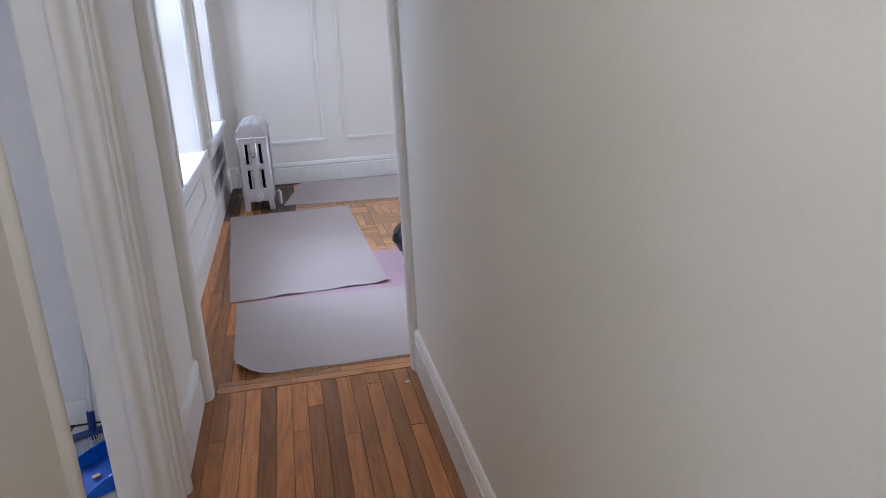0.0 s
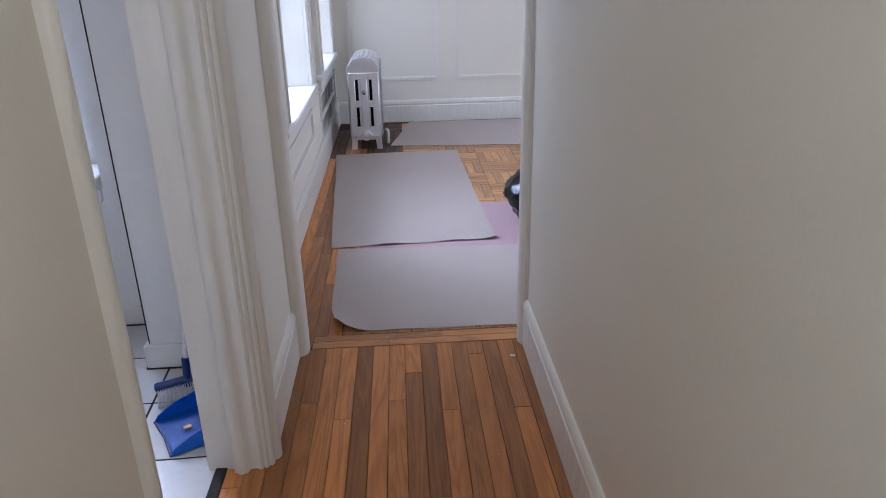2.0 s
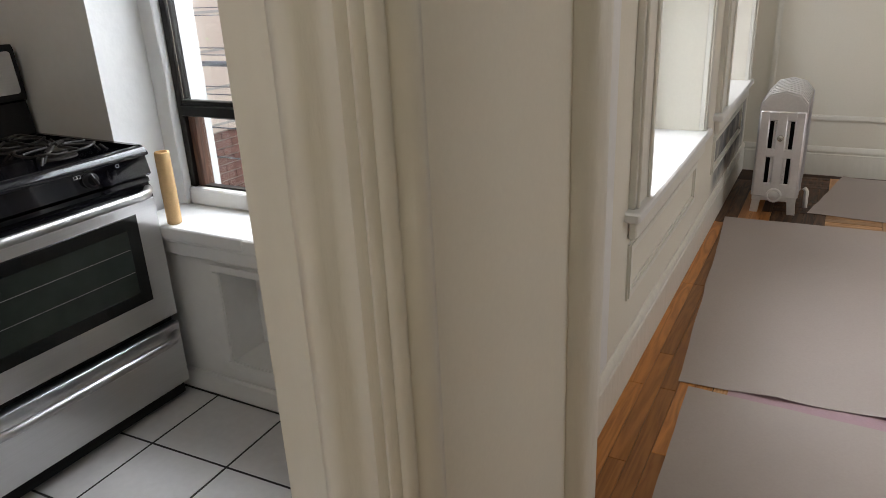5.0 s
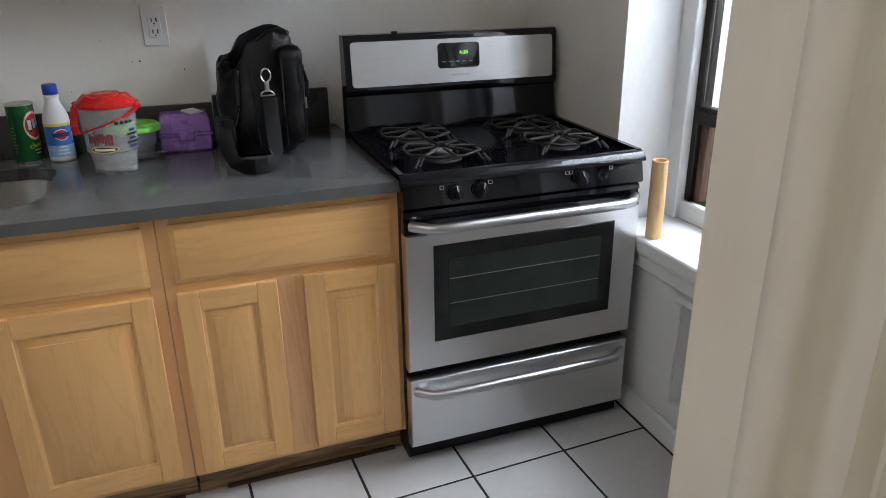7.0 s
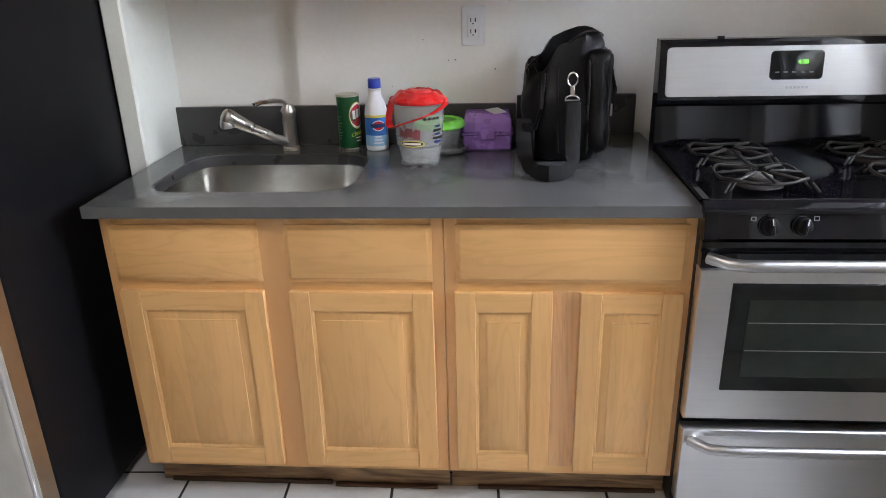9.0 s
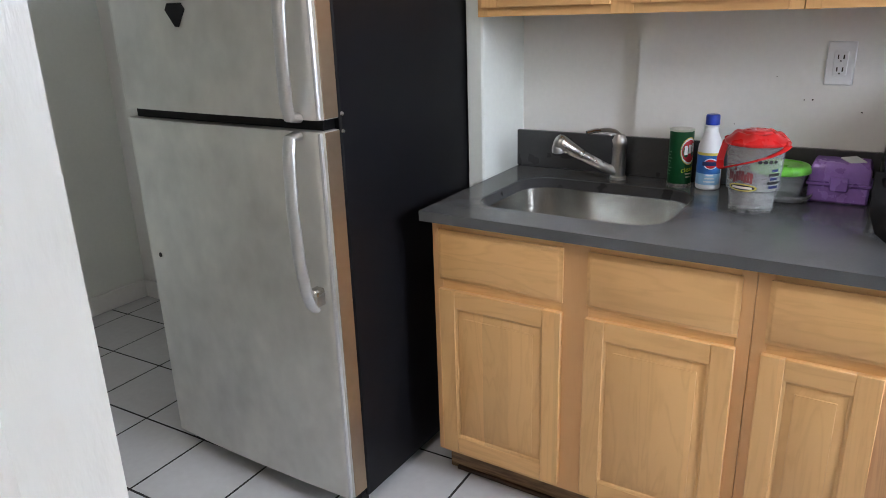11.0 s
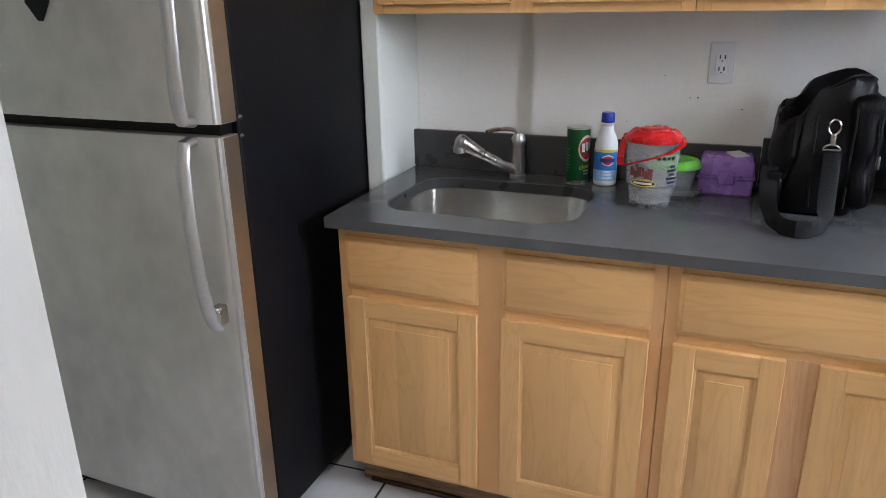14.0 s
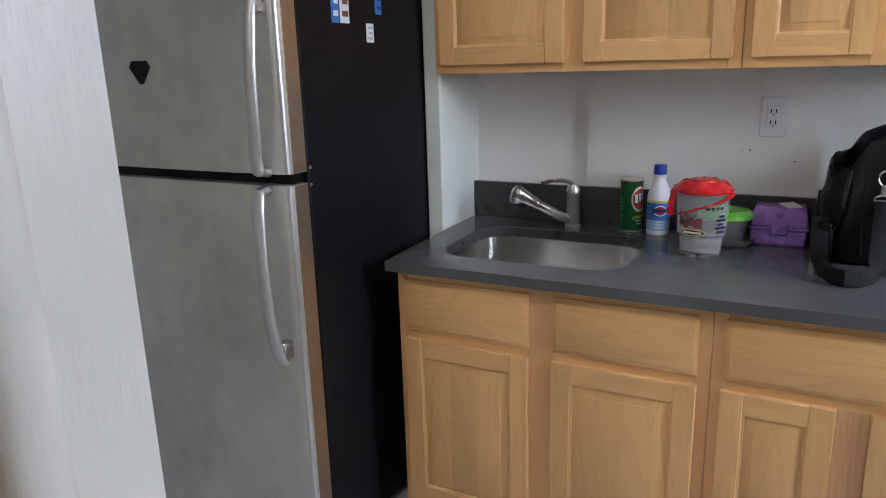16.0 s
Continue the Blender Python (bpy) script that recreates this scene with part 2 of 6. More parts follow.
DIGIT = glow("green_digits", (0.25, 1.0, 0.10), 1.1)
SILVER = mat("silver_radiator_paint", (0.72, 0.72, 0.74), 0.34, 0.55, var=0.07, scale=7, fine=60, bump=0.3)
PAPER = mat("grey_floor_paper", (0.41, 0.357, 0.330), 0.85, var=0.045, scale=2.2, fine=120, bump=0.2, bump_dist=0.002)
PINK = mat("pink_floor_paper", (0.42, 0.29, 0.32), 0.85, var=0.06, scale=3, fine=100, bump=0.3)
BAGPLASTIC = mat("black_bin_bag", (0.008, 0.008, 0.010), 0.16, var=0.2, scale=9, fine=25, bump=0.6, bump_dist=0.01)
LEATHER = mat("black_leather", (0.004, 0.004, 0.005), 0.40, spec=0.26, var=0.25, scale=11, fine=160, bump=0.35, bump_dist=0.002)
STRAPS = mat("black_webbing", (0.009, 0.009, 0.010), 0.65, spec=0.25, var=0.2, scale=30, fine=260, bump=0.4)
BLUE = mat("blue_plastic", (0.012, 0.12, 0.58), 0.3, var=0.08, scale=6, fine=60, bump=0.05)
NAVY = mat("dark_blue_plastic", (0.008, 0.03, 0.16), 0.35, var=0.08, scale=6, fine=60, bump=0.05)
BRISTLE = mat("grey_bristles", (0.48, 0.50, 0.52), 0.8, var=0.25, scale=50, fine=300, bump=0.5)
HANDLE_W = mat("white_broom_handle", (0.66, 0.67, 0.70), 0.35, bump=0)
GREEN = mat("green_can_print", (0.004, 0.085, 0.026), 0.32, 0.2, var=0.08, scale=8, fine=60, bump=0.02)
TIN = mat("tin_rim", (0.62, 0.60, 0.54), 0.3, 1.0, bump=0.05)
CARD_WHITE = mat("white_plastic", (0.74, 0.75, 0.77), 0.35, var=0.03, bump=0.03)
BLUE_CAP = mat("blue_cap", (0.015, 0.045, 0.36), 0.35, bump=0.03)
RED = mat("red_plastic", (0.62, 0.022, 0.022), 0.28, var=0.06, scale=8, bump=0.05)
LABEL_RED = mat("red_print", (0.52, 0.02, 0.035), 0.4, bump=0)
LABEL_YELLOW = mat("yellow_print", (0.70, 0.58, 0.12), 0.4, bump=0)
LABEL_CREAM = mat("cream_print", (0.74, 0.70, 0.58), 0.4, bump=0)
LABEL_BLUE = mat("blue_print", (0.03, 0.16, 0.50), 0.4, var=0.2, scale=30, bump=0)
LABEL_MAROON = mat("maroon_print", (0.22, 0.045, 0.05), 0.45, var=0.3, scale=40, bump=0)
LABEL_BLACK = mat("black_print", (0.02, 0.02, 0.022), 0.45, bump=0)
LABEL_NAVY = mat("navy_print", (0.02, 0.03, 0.12), 0.4, bump=0)
LABEL_BROWN = mat("brown_print", (0.17, 0.06, 0.05), 0.5, var=0.35, scale=60, bump=0)
LIME_PRINT = mat("lime_print", (0.55, 0.62, 0.03), 0.4, bump=0)
PRINT_GREEN = mat("pale_green_print", (0.16, 0.34, 0.20), 0.5, bump=0)
LABEL_SKY = mat("sky_blue_print", (0.28, 0.52, 0.74), 0.4, var=0.15, scale=30, bump=0)
LIME = mat("lime_plastic", (0.17, 0.62, 0.06), 0.3, bump=0.03)
FROST = mat("frosted_plastic", (0.97, 0.98, 0.98), 0.16, var=0.02, scale=9, bump=0.0, trans=0.86, ior=1.12)
PURPLE = mat("purple_plastic", (0.37, 0.20, 0.62), 0.26, var=0.08, scale=14, bump=0.05, trans=0.1)
TAN = mat("roller_nap", (0.66, 0.44, 0.22), 0.9, var=0.1, scale=40, fine=220, bump=0.6)
SASH = mat("dark_bronze_sash", (0.012, 0.010, 0.009), 0.35, 0.3, bump=0.04)
BROWN_WOOD = wood("brown_window_jamb", (0.16, 0.075, 0.045), (0.06, 0.03, 0.02), 2, 0.5, 0.1)
BARS = mat("painted_iron_bars", (0.10, 0.105, 0.12), 0.5, 0.2, bump=0.2)
BRICK = mat("red_brown_brick", (0.33, 0.19, 0.165), 0.85, var=0.25, scale=7, fine=60, bump=0.5, rand=0.28)
MORTAR = mat("pale_mortar", (0.50, 0.46, 0.42), 0.9, var=0.15, scale=8, fine=80, bump=0.4)
RENDER_PALE = mat("pale_render_wall", (0.80, 0.72, 0.66), 0.85, var=0.06, scale=1, fine=40)
BLIND = mat("pale_window_blind", (0.50, 0.58, 0.64), 0.25, var=0.08, scale=3, stretch=(1, 1, 8))
LIMESTONE = mat("grey_stone_sill", (0.50, 0.50, 0.50), 0.8, var=0.1)
YARD = mat("yard_concrete", (0.30, 0.30, 0.29), 0.9, var=0.15, scale=0.8)
GLASS = mat("window_glass", (0.95, 0.98, 1.0), 0.02, var=0, bump=0, trans=1.0, ior=1.45, rough_var=0.0)
SLOT_SHADE = mat("slot_shade_black", (0.006, 0.006, 0.006), 1.0, spec=0.1, var=0.3, scale=30)
NEAR_BLACK = mat("near_black", (0.03, 0.027, 0.025), 0.9, var=0.4, scale=30)


def with_patch(base, name, colour, y0, y1, z0, z1, soft):
    """The base paint with one ragged patch of another colour on it, bounded in y and z."""
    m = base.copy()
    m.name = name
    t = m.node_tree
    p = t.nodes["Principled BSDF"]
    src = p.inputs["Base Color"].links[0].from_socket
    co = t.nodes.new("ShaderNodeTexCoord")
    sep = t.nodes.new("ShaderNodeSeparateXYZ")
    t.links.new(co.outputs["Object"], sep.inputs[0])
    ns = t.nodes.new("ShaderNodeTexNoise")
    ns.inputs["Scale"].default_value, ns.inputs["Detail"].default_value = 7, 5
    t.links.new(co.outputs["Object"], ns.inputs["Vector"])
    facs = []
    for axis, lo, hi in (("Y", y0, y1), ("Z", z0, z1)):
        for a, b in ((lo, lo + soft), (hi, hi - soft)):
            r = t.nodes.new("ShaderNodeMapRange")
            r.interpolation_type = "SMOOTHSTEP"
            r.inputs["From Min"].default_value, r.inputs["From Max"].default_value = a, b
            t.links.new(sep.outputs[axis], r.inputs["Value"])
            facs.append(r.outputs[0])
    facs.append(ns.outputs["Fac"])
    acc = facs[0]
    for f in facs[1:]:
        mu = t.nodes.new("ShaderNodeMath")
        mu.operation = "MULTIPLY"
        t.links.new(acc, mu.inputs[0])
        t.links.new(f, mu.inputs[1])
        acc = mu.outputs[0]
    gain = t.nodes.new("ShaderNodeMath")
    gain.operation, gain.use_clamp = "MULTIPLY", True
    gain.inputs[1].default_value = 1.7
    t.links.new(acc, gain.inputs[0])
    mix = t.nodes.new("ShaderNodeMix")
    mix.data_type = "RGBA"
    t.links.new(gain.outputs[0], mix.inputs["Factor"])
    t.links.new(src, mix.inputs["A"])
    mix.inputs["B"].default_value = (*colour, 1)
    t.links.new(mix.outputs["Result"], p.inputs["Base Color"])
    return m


# wall paint turning grey low down, around the second window
PATCHED_WALL = with_patch(WALL, "grey_patched_wall_paint", (0.16, 0.165, 0.18), 5.45, 6.9, 0.14, 0.66, 0.16)


# ---- shapes ----
def box(x0, x1, y0, y1, z0, z1, bevel=0.0, bm=None, seg=1):
    bm = bm or bmesh.new()
    m = Matrix.LocRotScale(((x0 + x1) / 2, (y0 + y1) / 2, (z0 + z1) / 2), None, (abs(x1 - x0), abs(y1 - y0), abs(z1 - z0)))
    vs = bmesh.ops.create_cube(bm, size=1, matrix=m)["verts"]
    if bevel:
        es = list({e for v in vs for e in v.link_edges})
        bmesh.ops.bevel(bm, geom=es, offset=bevel, segments=seg, profile=0.5, affect="EDGES", clamp_overlap=True)
    return bm


def boxes(items, bevel=0.0):
    bm = bmesh.new()
    for b in items:
        box(*b, bevel=bevel, bm=bm)
    return bm


def lathe(profile, centre, n=28, bm=None, cap=True):
    bm = bm or bmesh.new()
    rings = []
    for r, z in profile:
        rings.append([bm.verts.new((centre[0] + r * math.cos(2 * math.pi * i / n), centre[1] + r * math.sin(2 * math.pi * i / n), centre[2] + z)) for i in range(n)])
    for a, b in zip(rings, rings[1:]):
        for i in range(n):
            bm.faces.new((a[i], a[(i + 1) % n], b[(i + 1) % n], b[i]))
    if cap:
        bm.faces.new(rings[0][::-1])
        bm.faces.new(rings[-1])
    return bm


def tube(points, r, n=8, w=None, bm=None, up=(0, 0, 1)):
    """A rod along points; r: half thickness, w: half width where it is flat."""
    bm = bm or bmesh.new()
    pts = [Vector(p) for p in points]
    w = w or r
    rings = []
    for i, p in enumerate(pts):
        d = (pts[min(i + 1, len(pts) - 1)] - pts[max(i - 1, 0)]).normalized()
        side = d.cross(Vector(up))
        if side.length < 1e-4:
            side = d.cross(Vector((1, 0, 0)))
        side.normalize()
        nor = side.cross(d).normalized()
        rings.append([bm.verts.new(p + side * w * math.cos(2 * math.pi * k / n) + nor * r * math.sin(2 * math.pi * k / n)) for k in range(n)])
    for a, b in zip(rings, rings[1:]):
        for k in range(n):
            bm.faces.new((a[k], a[(k + 1) % n], b[(k + 1) % n], b[k]))
    bm.faces.new(rings[0][::-1])
    bm.faces.new(rings[-1])
    return bm


def bow(p, q, bulge, n=10, flat=0.15):
    """Points from p to q that bulge along a vector, as a bow handle does."""
    p, q, bulge = Vector(p), Vector(q), Vector(bulge)
    out = []
    for i in range(n + 1):
        s = i / n
        k = min(1.0, math.sin(math.pi * s) ** 0.5 * (1 + flat))
        out.append(p.lerp(q, s) + bulge * min(k, 1.0))
    return out


def prism(poly, z0, z1, bm=None):
    """A plan outline (x, y), drawn up from z0 to z1."""
    bm = bm or bmesh.new()
    a = [bm.verts.new((x, y, z0)) for x, y in poly]
    b = [bm.verts.new((x, y, z1)) for x, y in poly]
    bm.faces.new(a[::-1])
    bm.faces.new(b)
    for i in range(len(poly)):
        j = (i + 1) % len(poly)
        bm.faces.new((a[i], a[j], b[j], b[i]))
    return bm


def prism_y(poly, y0, y1, bm=None):
    """A side outline (x, z), drawn along y."""
    bm = bm or bmesh.new()
    a = [bm.verts.new((x, y0, z)) for x, z in poly]
    b = [bm.verts.new((x, y1, z)) for x, z in poly]
    bm.faces.new(a[::-1])
    bm.faces.new(b)
    for i in range(len(poly)):
        j = (i + 1) % len(poly)
        bm.faces.new((a[i], a[j], b[j], b[i]))
    return bm


def prism_x(poly, x0, x1, bm=None):
    """A side outline (y, z), drawn along x."""
    bm = bm or bmesh.new()
    a = [bm.verts.new((x0, y, z)) for y, z in poly]
    b = [bm.verts.new((x1, y, z)) for y, z in poly]
    bm.faces.new(a[::-1])
    bm.faces.new(b)
    for i in range(len(poly)):
        j = (i + 1) % len(poly)
        bm.faces.new((a[i], a[j], b[j], b[i]))
    return bm


def rings_x(y0, y1, z0, z1, face, rings, bm=None, corner=0.0):
    """Nested outlines on a plane that looks along +x: (inset, depth) from the rim to the field."""
    bm = bm or bmesh.new()
    loops = []
    for inset, d in rings:
        a0, a1, b0, b1 = y0 + inset, y1 - inset, z0 + inset, z1 - inset
        loops.append([bm.verts.new((face + d, *p)) for p in ((a0, b0), (a1, b0), (a1, b1), (a0, b1))])
    for a, b in zip(loops, loops[1:]):
        for i in range(4):
            bm.faces.new((a[i], a[(i + 1) % 4], b[(i + 1) % 4], b[i]))
    bm.faces.new(loops[-1])
    bm.faces.new(loops[0][::-1])
    return bm


def mesh_of(name, bm, material, smooth=40):
    me = bpy.data.meshes.new(name)
    bmesh.ops.recalc_face_normals(bm, faces=bm.faces)
    bm.to_mesh(me)
    bm.free()
    me.materials.append(material)
    if smooth:
        me.polygons.foreach_set("use_smooth", [True] * len(me.polygons))
        me.set_sharp_from_angle(angle=radians(smooth))
    return me


def part(name, bm, material, parent=None, label="", smooth=40):
    ob = new(name, mesh_of(name, bm, material, smooth))
    if parent:
        ob.parent = parent
        ob.matrix_parent_inverse = Matrix.Translation(ob.parent.get("base", (0, 0, 0))).inverted()
    return tagged(ob, label)


def thing(name, label, category, base=(0, 0, 0), group=""):
    ob = new(name)
    ob.empty_display_size = 0.05
    ob.location = base
    ob["base"] = base
    return tagged(ob, label, category, group)


def setting(name, bm, material, label="", smooth=40):
    return tagged(part(name, bm, material, None, label, smooth), kind="structure")


def writing(name, text, size, m, material, parent):
    cu = bpy.data.curves.new(name, "FONT")
    cu.body, cu.size, cu.align_x, cu.align_y, cu.extrude = text, size, "CENTER", "CENTER", 0.0004
    src = bpy.data.objects.new(name, cu)
    me = bpy.data.meshes.new_from_object(src)
    bpy.data.objects.remove(src)
    me.transform(m)
    me.materials.clear()
    me.materials.append(material)
    ob = new(name, me)
    ob.parent = parent
    ob.matrix_parent_inverse = Matrix.Translation(parent.get("base", (0, 0, 0))).inverted()
    return ob


# ---- walls, floors, ceilings ----
H = 2.66
setting("wall_hall_right", boxes([(0.178, 0.33, -2.2, 2.81, 0, H)]), WALL, "white painted plaster hall wall")
setting("wall_hall_left", boxes([(-0.874, -0.72, -2.2, 1.35, 0, H), (-0.874, -0.72, 1.35, 2.16, 2.1, H)]), WALL, "cream painted plaster hall wall with a doorway")
setting("wall_pier", boxes([(-0.888, -0.715, 2.16, 2.805, 0, H)]), WALL, "cream painted stub of wall between two openings")
setting("wall_hall_end", boxes([(-0.88, 0.33, -2.35, -2.2, 0, H)]), WALL)
setting("wall_opening_header", boxes([(-0.715, 0.178, 2.75, 2.805, 2.2, H)]), WALL)
setting("wall_corner", boxes([(-1.242, -0.888, 2.725, 3.52, 0, H), (-0.888, -0.845, 2.805, 3.52, 0, H)]), WHITE, "white painted corner of thick outer wall")
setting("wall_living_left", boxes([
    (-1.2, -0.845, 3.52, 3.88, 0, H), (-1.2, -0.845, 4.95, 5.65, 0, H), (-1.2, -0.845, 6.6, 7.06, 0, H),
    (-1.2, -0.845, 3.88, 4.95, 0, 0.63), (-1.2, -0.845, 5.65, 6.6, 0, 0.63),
    (-1.2, -0.845, 3.88, 4.95, 2.2, H), (-1.2, -0.845, 5.65, 6.6, 2.2, H)]), PATCHED_WALL, "white living room wall with two deep windows")
setting("wall_living_far", boxes([(-0.845, 3.6, 6.91, 7.06, 0, H)]), WALL, "white living room wall with panel mouldings")
setting("wall_living_near", boxes([(0.33, 3.6, 2.66, 2.805, 0, H)]), WALL)
setting("wall_living_right", boxes([(3.6, 3.75, 2.66, 7.06, 0, H)]), WALL)
setting("wall_kitchen_back", boxes([
    (-3.3, -2.84, -1.53, 0.660, 0, H), (-3.3, -2.984, 0.722, 1.147, 0, H),
    (-3.3, -2.955, 1.147, 1.86, 0, H), (-3.3, -3.08, 1.86, 3.06, 0, H)]), KWALL, "white kitchen wall stepping back beside the stove")
setting("wall_kitchen_wing", box(-3.3, -2.685, 0.660, 0.722, 0, H, 0.006), GREEN_WALL, "pale green painted wing of wall beside the refrigerator")
setting("wall_kitchen_left", boxes([(-3.3, -0.88, -1.68, -1.53, 0, H)]), GREEN_WALL, "pale grey-green kitchen wall")
NX0, NX1, NZ0, NZ1, UY = -2.060, -1.728, 0.152, 0.492, 3.090
setting("wall_kitchen_window", boxes([
    (-3.3, -2.415, 3.06, 3.50, 0, H), (-1.45, -1.242, UY, 3.50, 0, H), (-2.415, -1.45, UY, 3.50, 2.25, H),
    (-2.415, NX0, UY, 3.46, 0, 0.60), (NX1, -1.45, UY, 3.46, 0, 0.60), (NX0, NX1, UY, 3.46, 0, NZ0),
    (NX0, NX1, UY, 3.46, NZ1, 0.60), (NX0, NX1, 3.25, 3.46, NZ0, NZ1)]), WHITE, "white painted wall with a niche below the kitchen window")
setting("ceiling_hall", boxes([(-0.88, 0.33, -2.35, 2.81, H, H + 0.1)]), CEIL)
setting("ceiling_kitchen", boxes([(-3.3, -0.88, -1.68, 3.5, H, H + 0.1)]), CEIL)
setting("ceiling_living", boxes([(-1.2, 3.75, 2.81, 7.06, H, H + 0.1)]), CEIL)
floor_hall = setting("floor_hall", boxes([(-0.845, 0.178, -2.2, 2.805, -0.08, -0.006)]), SUBFLOOR, "narrow oak strip flooring in the hall")
floor_kitchen = setting("floor_kitchen", boxes([(-3.3, -0.868, -1.53, 3.10, -0.08, -0.0013)]), GROUT, "white ceramic kitchen tiles with dark grout")
floor_living = setting("floor_living", boxes([(-0.845, 3.6, 2.805, 6.91, -0.08, -0.006)]), SUBFLOOR, "oak parquet living room floor with a strip border")
setting("door_saddle", boxes([(-0.872, -0.838, 1.44, 2.12, -0.01, 0.006)], 0.002), NEAR_BLACK, "dark metal edge strip between tile and wood")

# ---- trim ----
BASE = [(0, 0), (0.016, 0), (0.016, 0.145), (0.010, 0.150), (0.010, 0.158), (0.017, 0.164), (0.014, 0.188), (0.006, 0.198), (0, 0.198)]
setting("baseboard", prism_y([(0.178 - a, z) for a, z in BASE], -2.2, 2.745), TRIM, "white painted baseboard, scuffed at the floor")
setting("baseboard", prism_y([(-0.715 + a, z) for a, z in BASE], 2.184, 2.735), TRIM, "white painted baseboard")
setting("baseboard", prism_y([(-0.845 + a, z) for a, z in BASE], 2.806, 6.89), TRIM, "white painted baseboard below the windows")
setting("baseboard", prism_x([(6.91 - a, z) for a, z in BASE], -0.845, 3.6), TRIM, "white painted baseboard with a moulded cap")
setting("baseboard", prism_y([(-0.72 + a, z) for a, z in BASE], -2.2, 1.298), TRIM)
setting("baseboard", boxes([(-1.257, -0.888, 2.705, 2.725, 0, 0.10), (-1.262, -1.242, 2.705, 3.06, 0, 0.10)], 0.006), WHITE, "low white kitchen baseboard")
setting("baseboard", boxes([(-2.40, -1.27, 3.068, UY, 0, 0.085)], 0.008), WHITE, "low white kitchen baseboard below the window")
setting("baseboard", boxes([(-2.84, -0.88, -1.53, -1.512, 0, 0.10), (-2.84, -2.822, -1.512, -0.2, 0, 0.10)], 0.004), KWALL)
JAMB = [(-0.892, 2.17), (-0.892, 2.106), (-0.815, 2.106), (-0.812, 2.088), (-0.790, 2.076), (-0.772, 2.084), (-0.766, 2.100), (-0.748, 2.103),
        (-0.736, 2.096), (-0.730, 2.100), (-0.727, 2.106), (-0.721, 2.102), (-0.714, 2.106), (-0.712, 2.113), (-0.706, 2.112), (-0.701, 2.117), (-0.698, 2.126), (-0.702, 2.134), (-0.697, 2.139), (-0.690, 2.142), (-0.683, 2.156), (-0.684, 2.172), (-0.694, 2.178), (-0.712, 2.181), (-0.72, 2.17)]
setting("door_casing", prism(JAMB, 0, 2.14), TRIM, "thickly painted cream door casing with worn mouldings", 62)
setting("door_casing", prism([(x - 0.017, 3.480 - y) if x > -0.76 else (x + 0.012, 3.518 - y) for x, y in JAMB], 0, 2.14), TRIM, "thickly painted cream door casing", 62)
setting("door_casing", boxes([(-0.89, -0.70, 1.30, 2.26, 2.10, 2.2)], 0.01), TRIM)
ENDCASE = [(-0.716, 2.738), (-0.702, 2.738), (-0.688, 2.743), (-0.676, 2.752), (-0.669, 2.765), (-0.666, 2.785), (-0.666, 2.806), (-0.672, 2.815), (-0.846, 2.815), (-0.846, 2.806), (-0.716, 2.806)]
setting("opening_casing", prism(ENDCASE, 0, 2.2), TRIM, "cream casing at the end of the wall stub", 62)
setting("opening_casing", prism([(0.180, 2.742), (0.164, 2.742), (0.158, 2.752), (0.152, 2.760), (0.148, 2.772), (0.148, 2.808), (0.154, 2.818), (0.335, 2.818), (0.335, 2.806), (0.180, 2.806)], 0, 2.2), TRIM,
        "cream casing at the living room opening")


def frame_mould(name, axis, at, out, a0, a1, z0, z1, width=0.036, depth=0.013):
    """A picture-frame moulding on a wall: four stepped bars."""
    bm = bmesh.new()
    for k, d in ((0, depth * 0.55), (0.35, depth)):
        i, w = width * k * 0.5, width * (1 - k)
        for u0, u1, v0, v1 in ((a0 + i, a1 - i, z0 + i, z0 + i + w), (a0 + i, a1 - i, z1 - i - w, z1 - i), (a0 + i, a0 + i + w, z0 + i + w, z1 - i - w), (a1 - i - w, a1 - i, z0 + i + w, z1 - i - w)):
            if axis == "x":
                box(at, at + out * d, u0, u1, v0, v1, bm=bm)
            else:
                box(u0, u1, at, at + out * d, v0, v1, bm=bm)
    return setting(name, bm, TRIM, "painted panel moulding")


frame_mould("panel_moulding", "y", 6.91, -1, -0.72, 0.085, 0.372, 2.1)
frame_mould("panel_moulding", "y", 6.91, -1, 0.25, 1.4, 0.372, 2.1)
frame_mould("panel_moulding", "x", -0.845, 1, 3.0, 3.40, 0.40, 2.1)
frame_mould("panel_moulding", "x", -0.845, 1, 3.72, 4.92, 0.335, 0.54)
frame_mould("panel_moulding", "x", -0.845, 1, 5.43, 6.55, 0.335, 0.54)


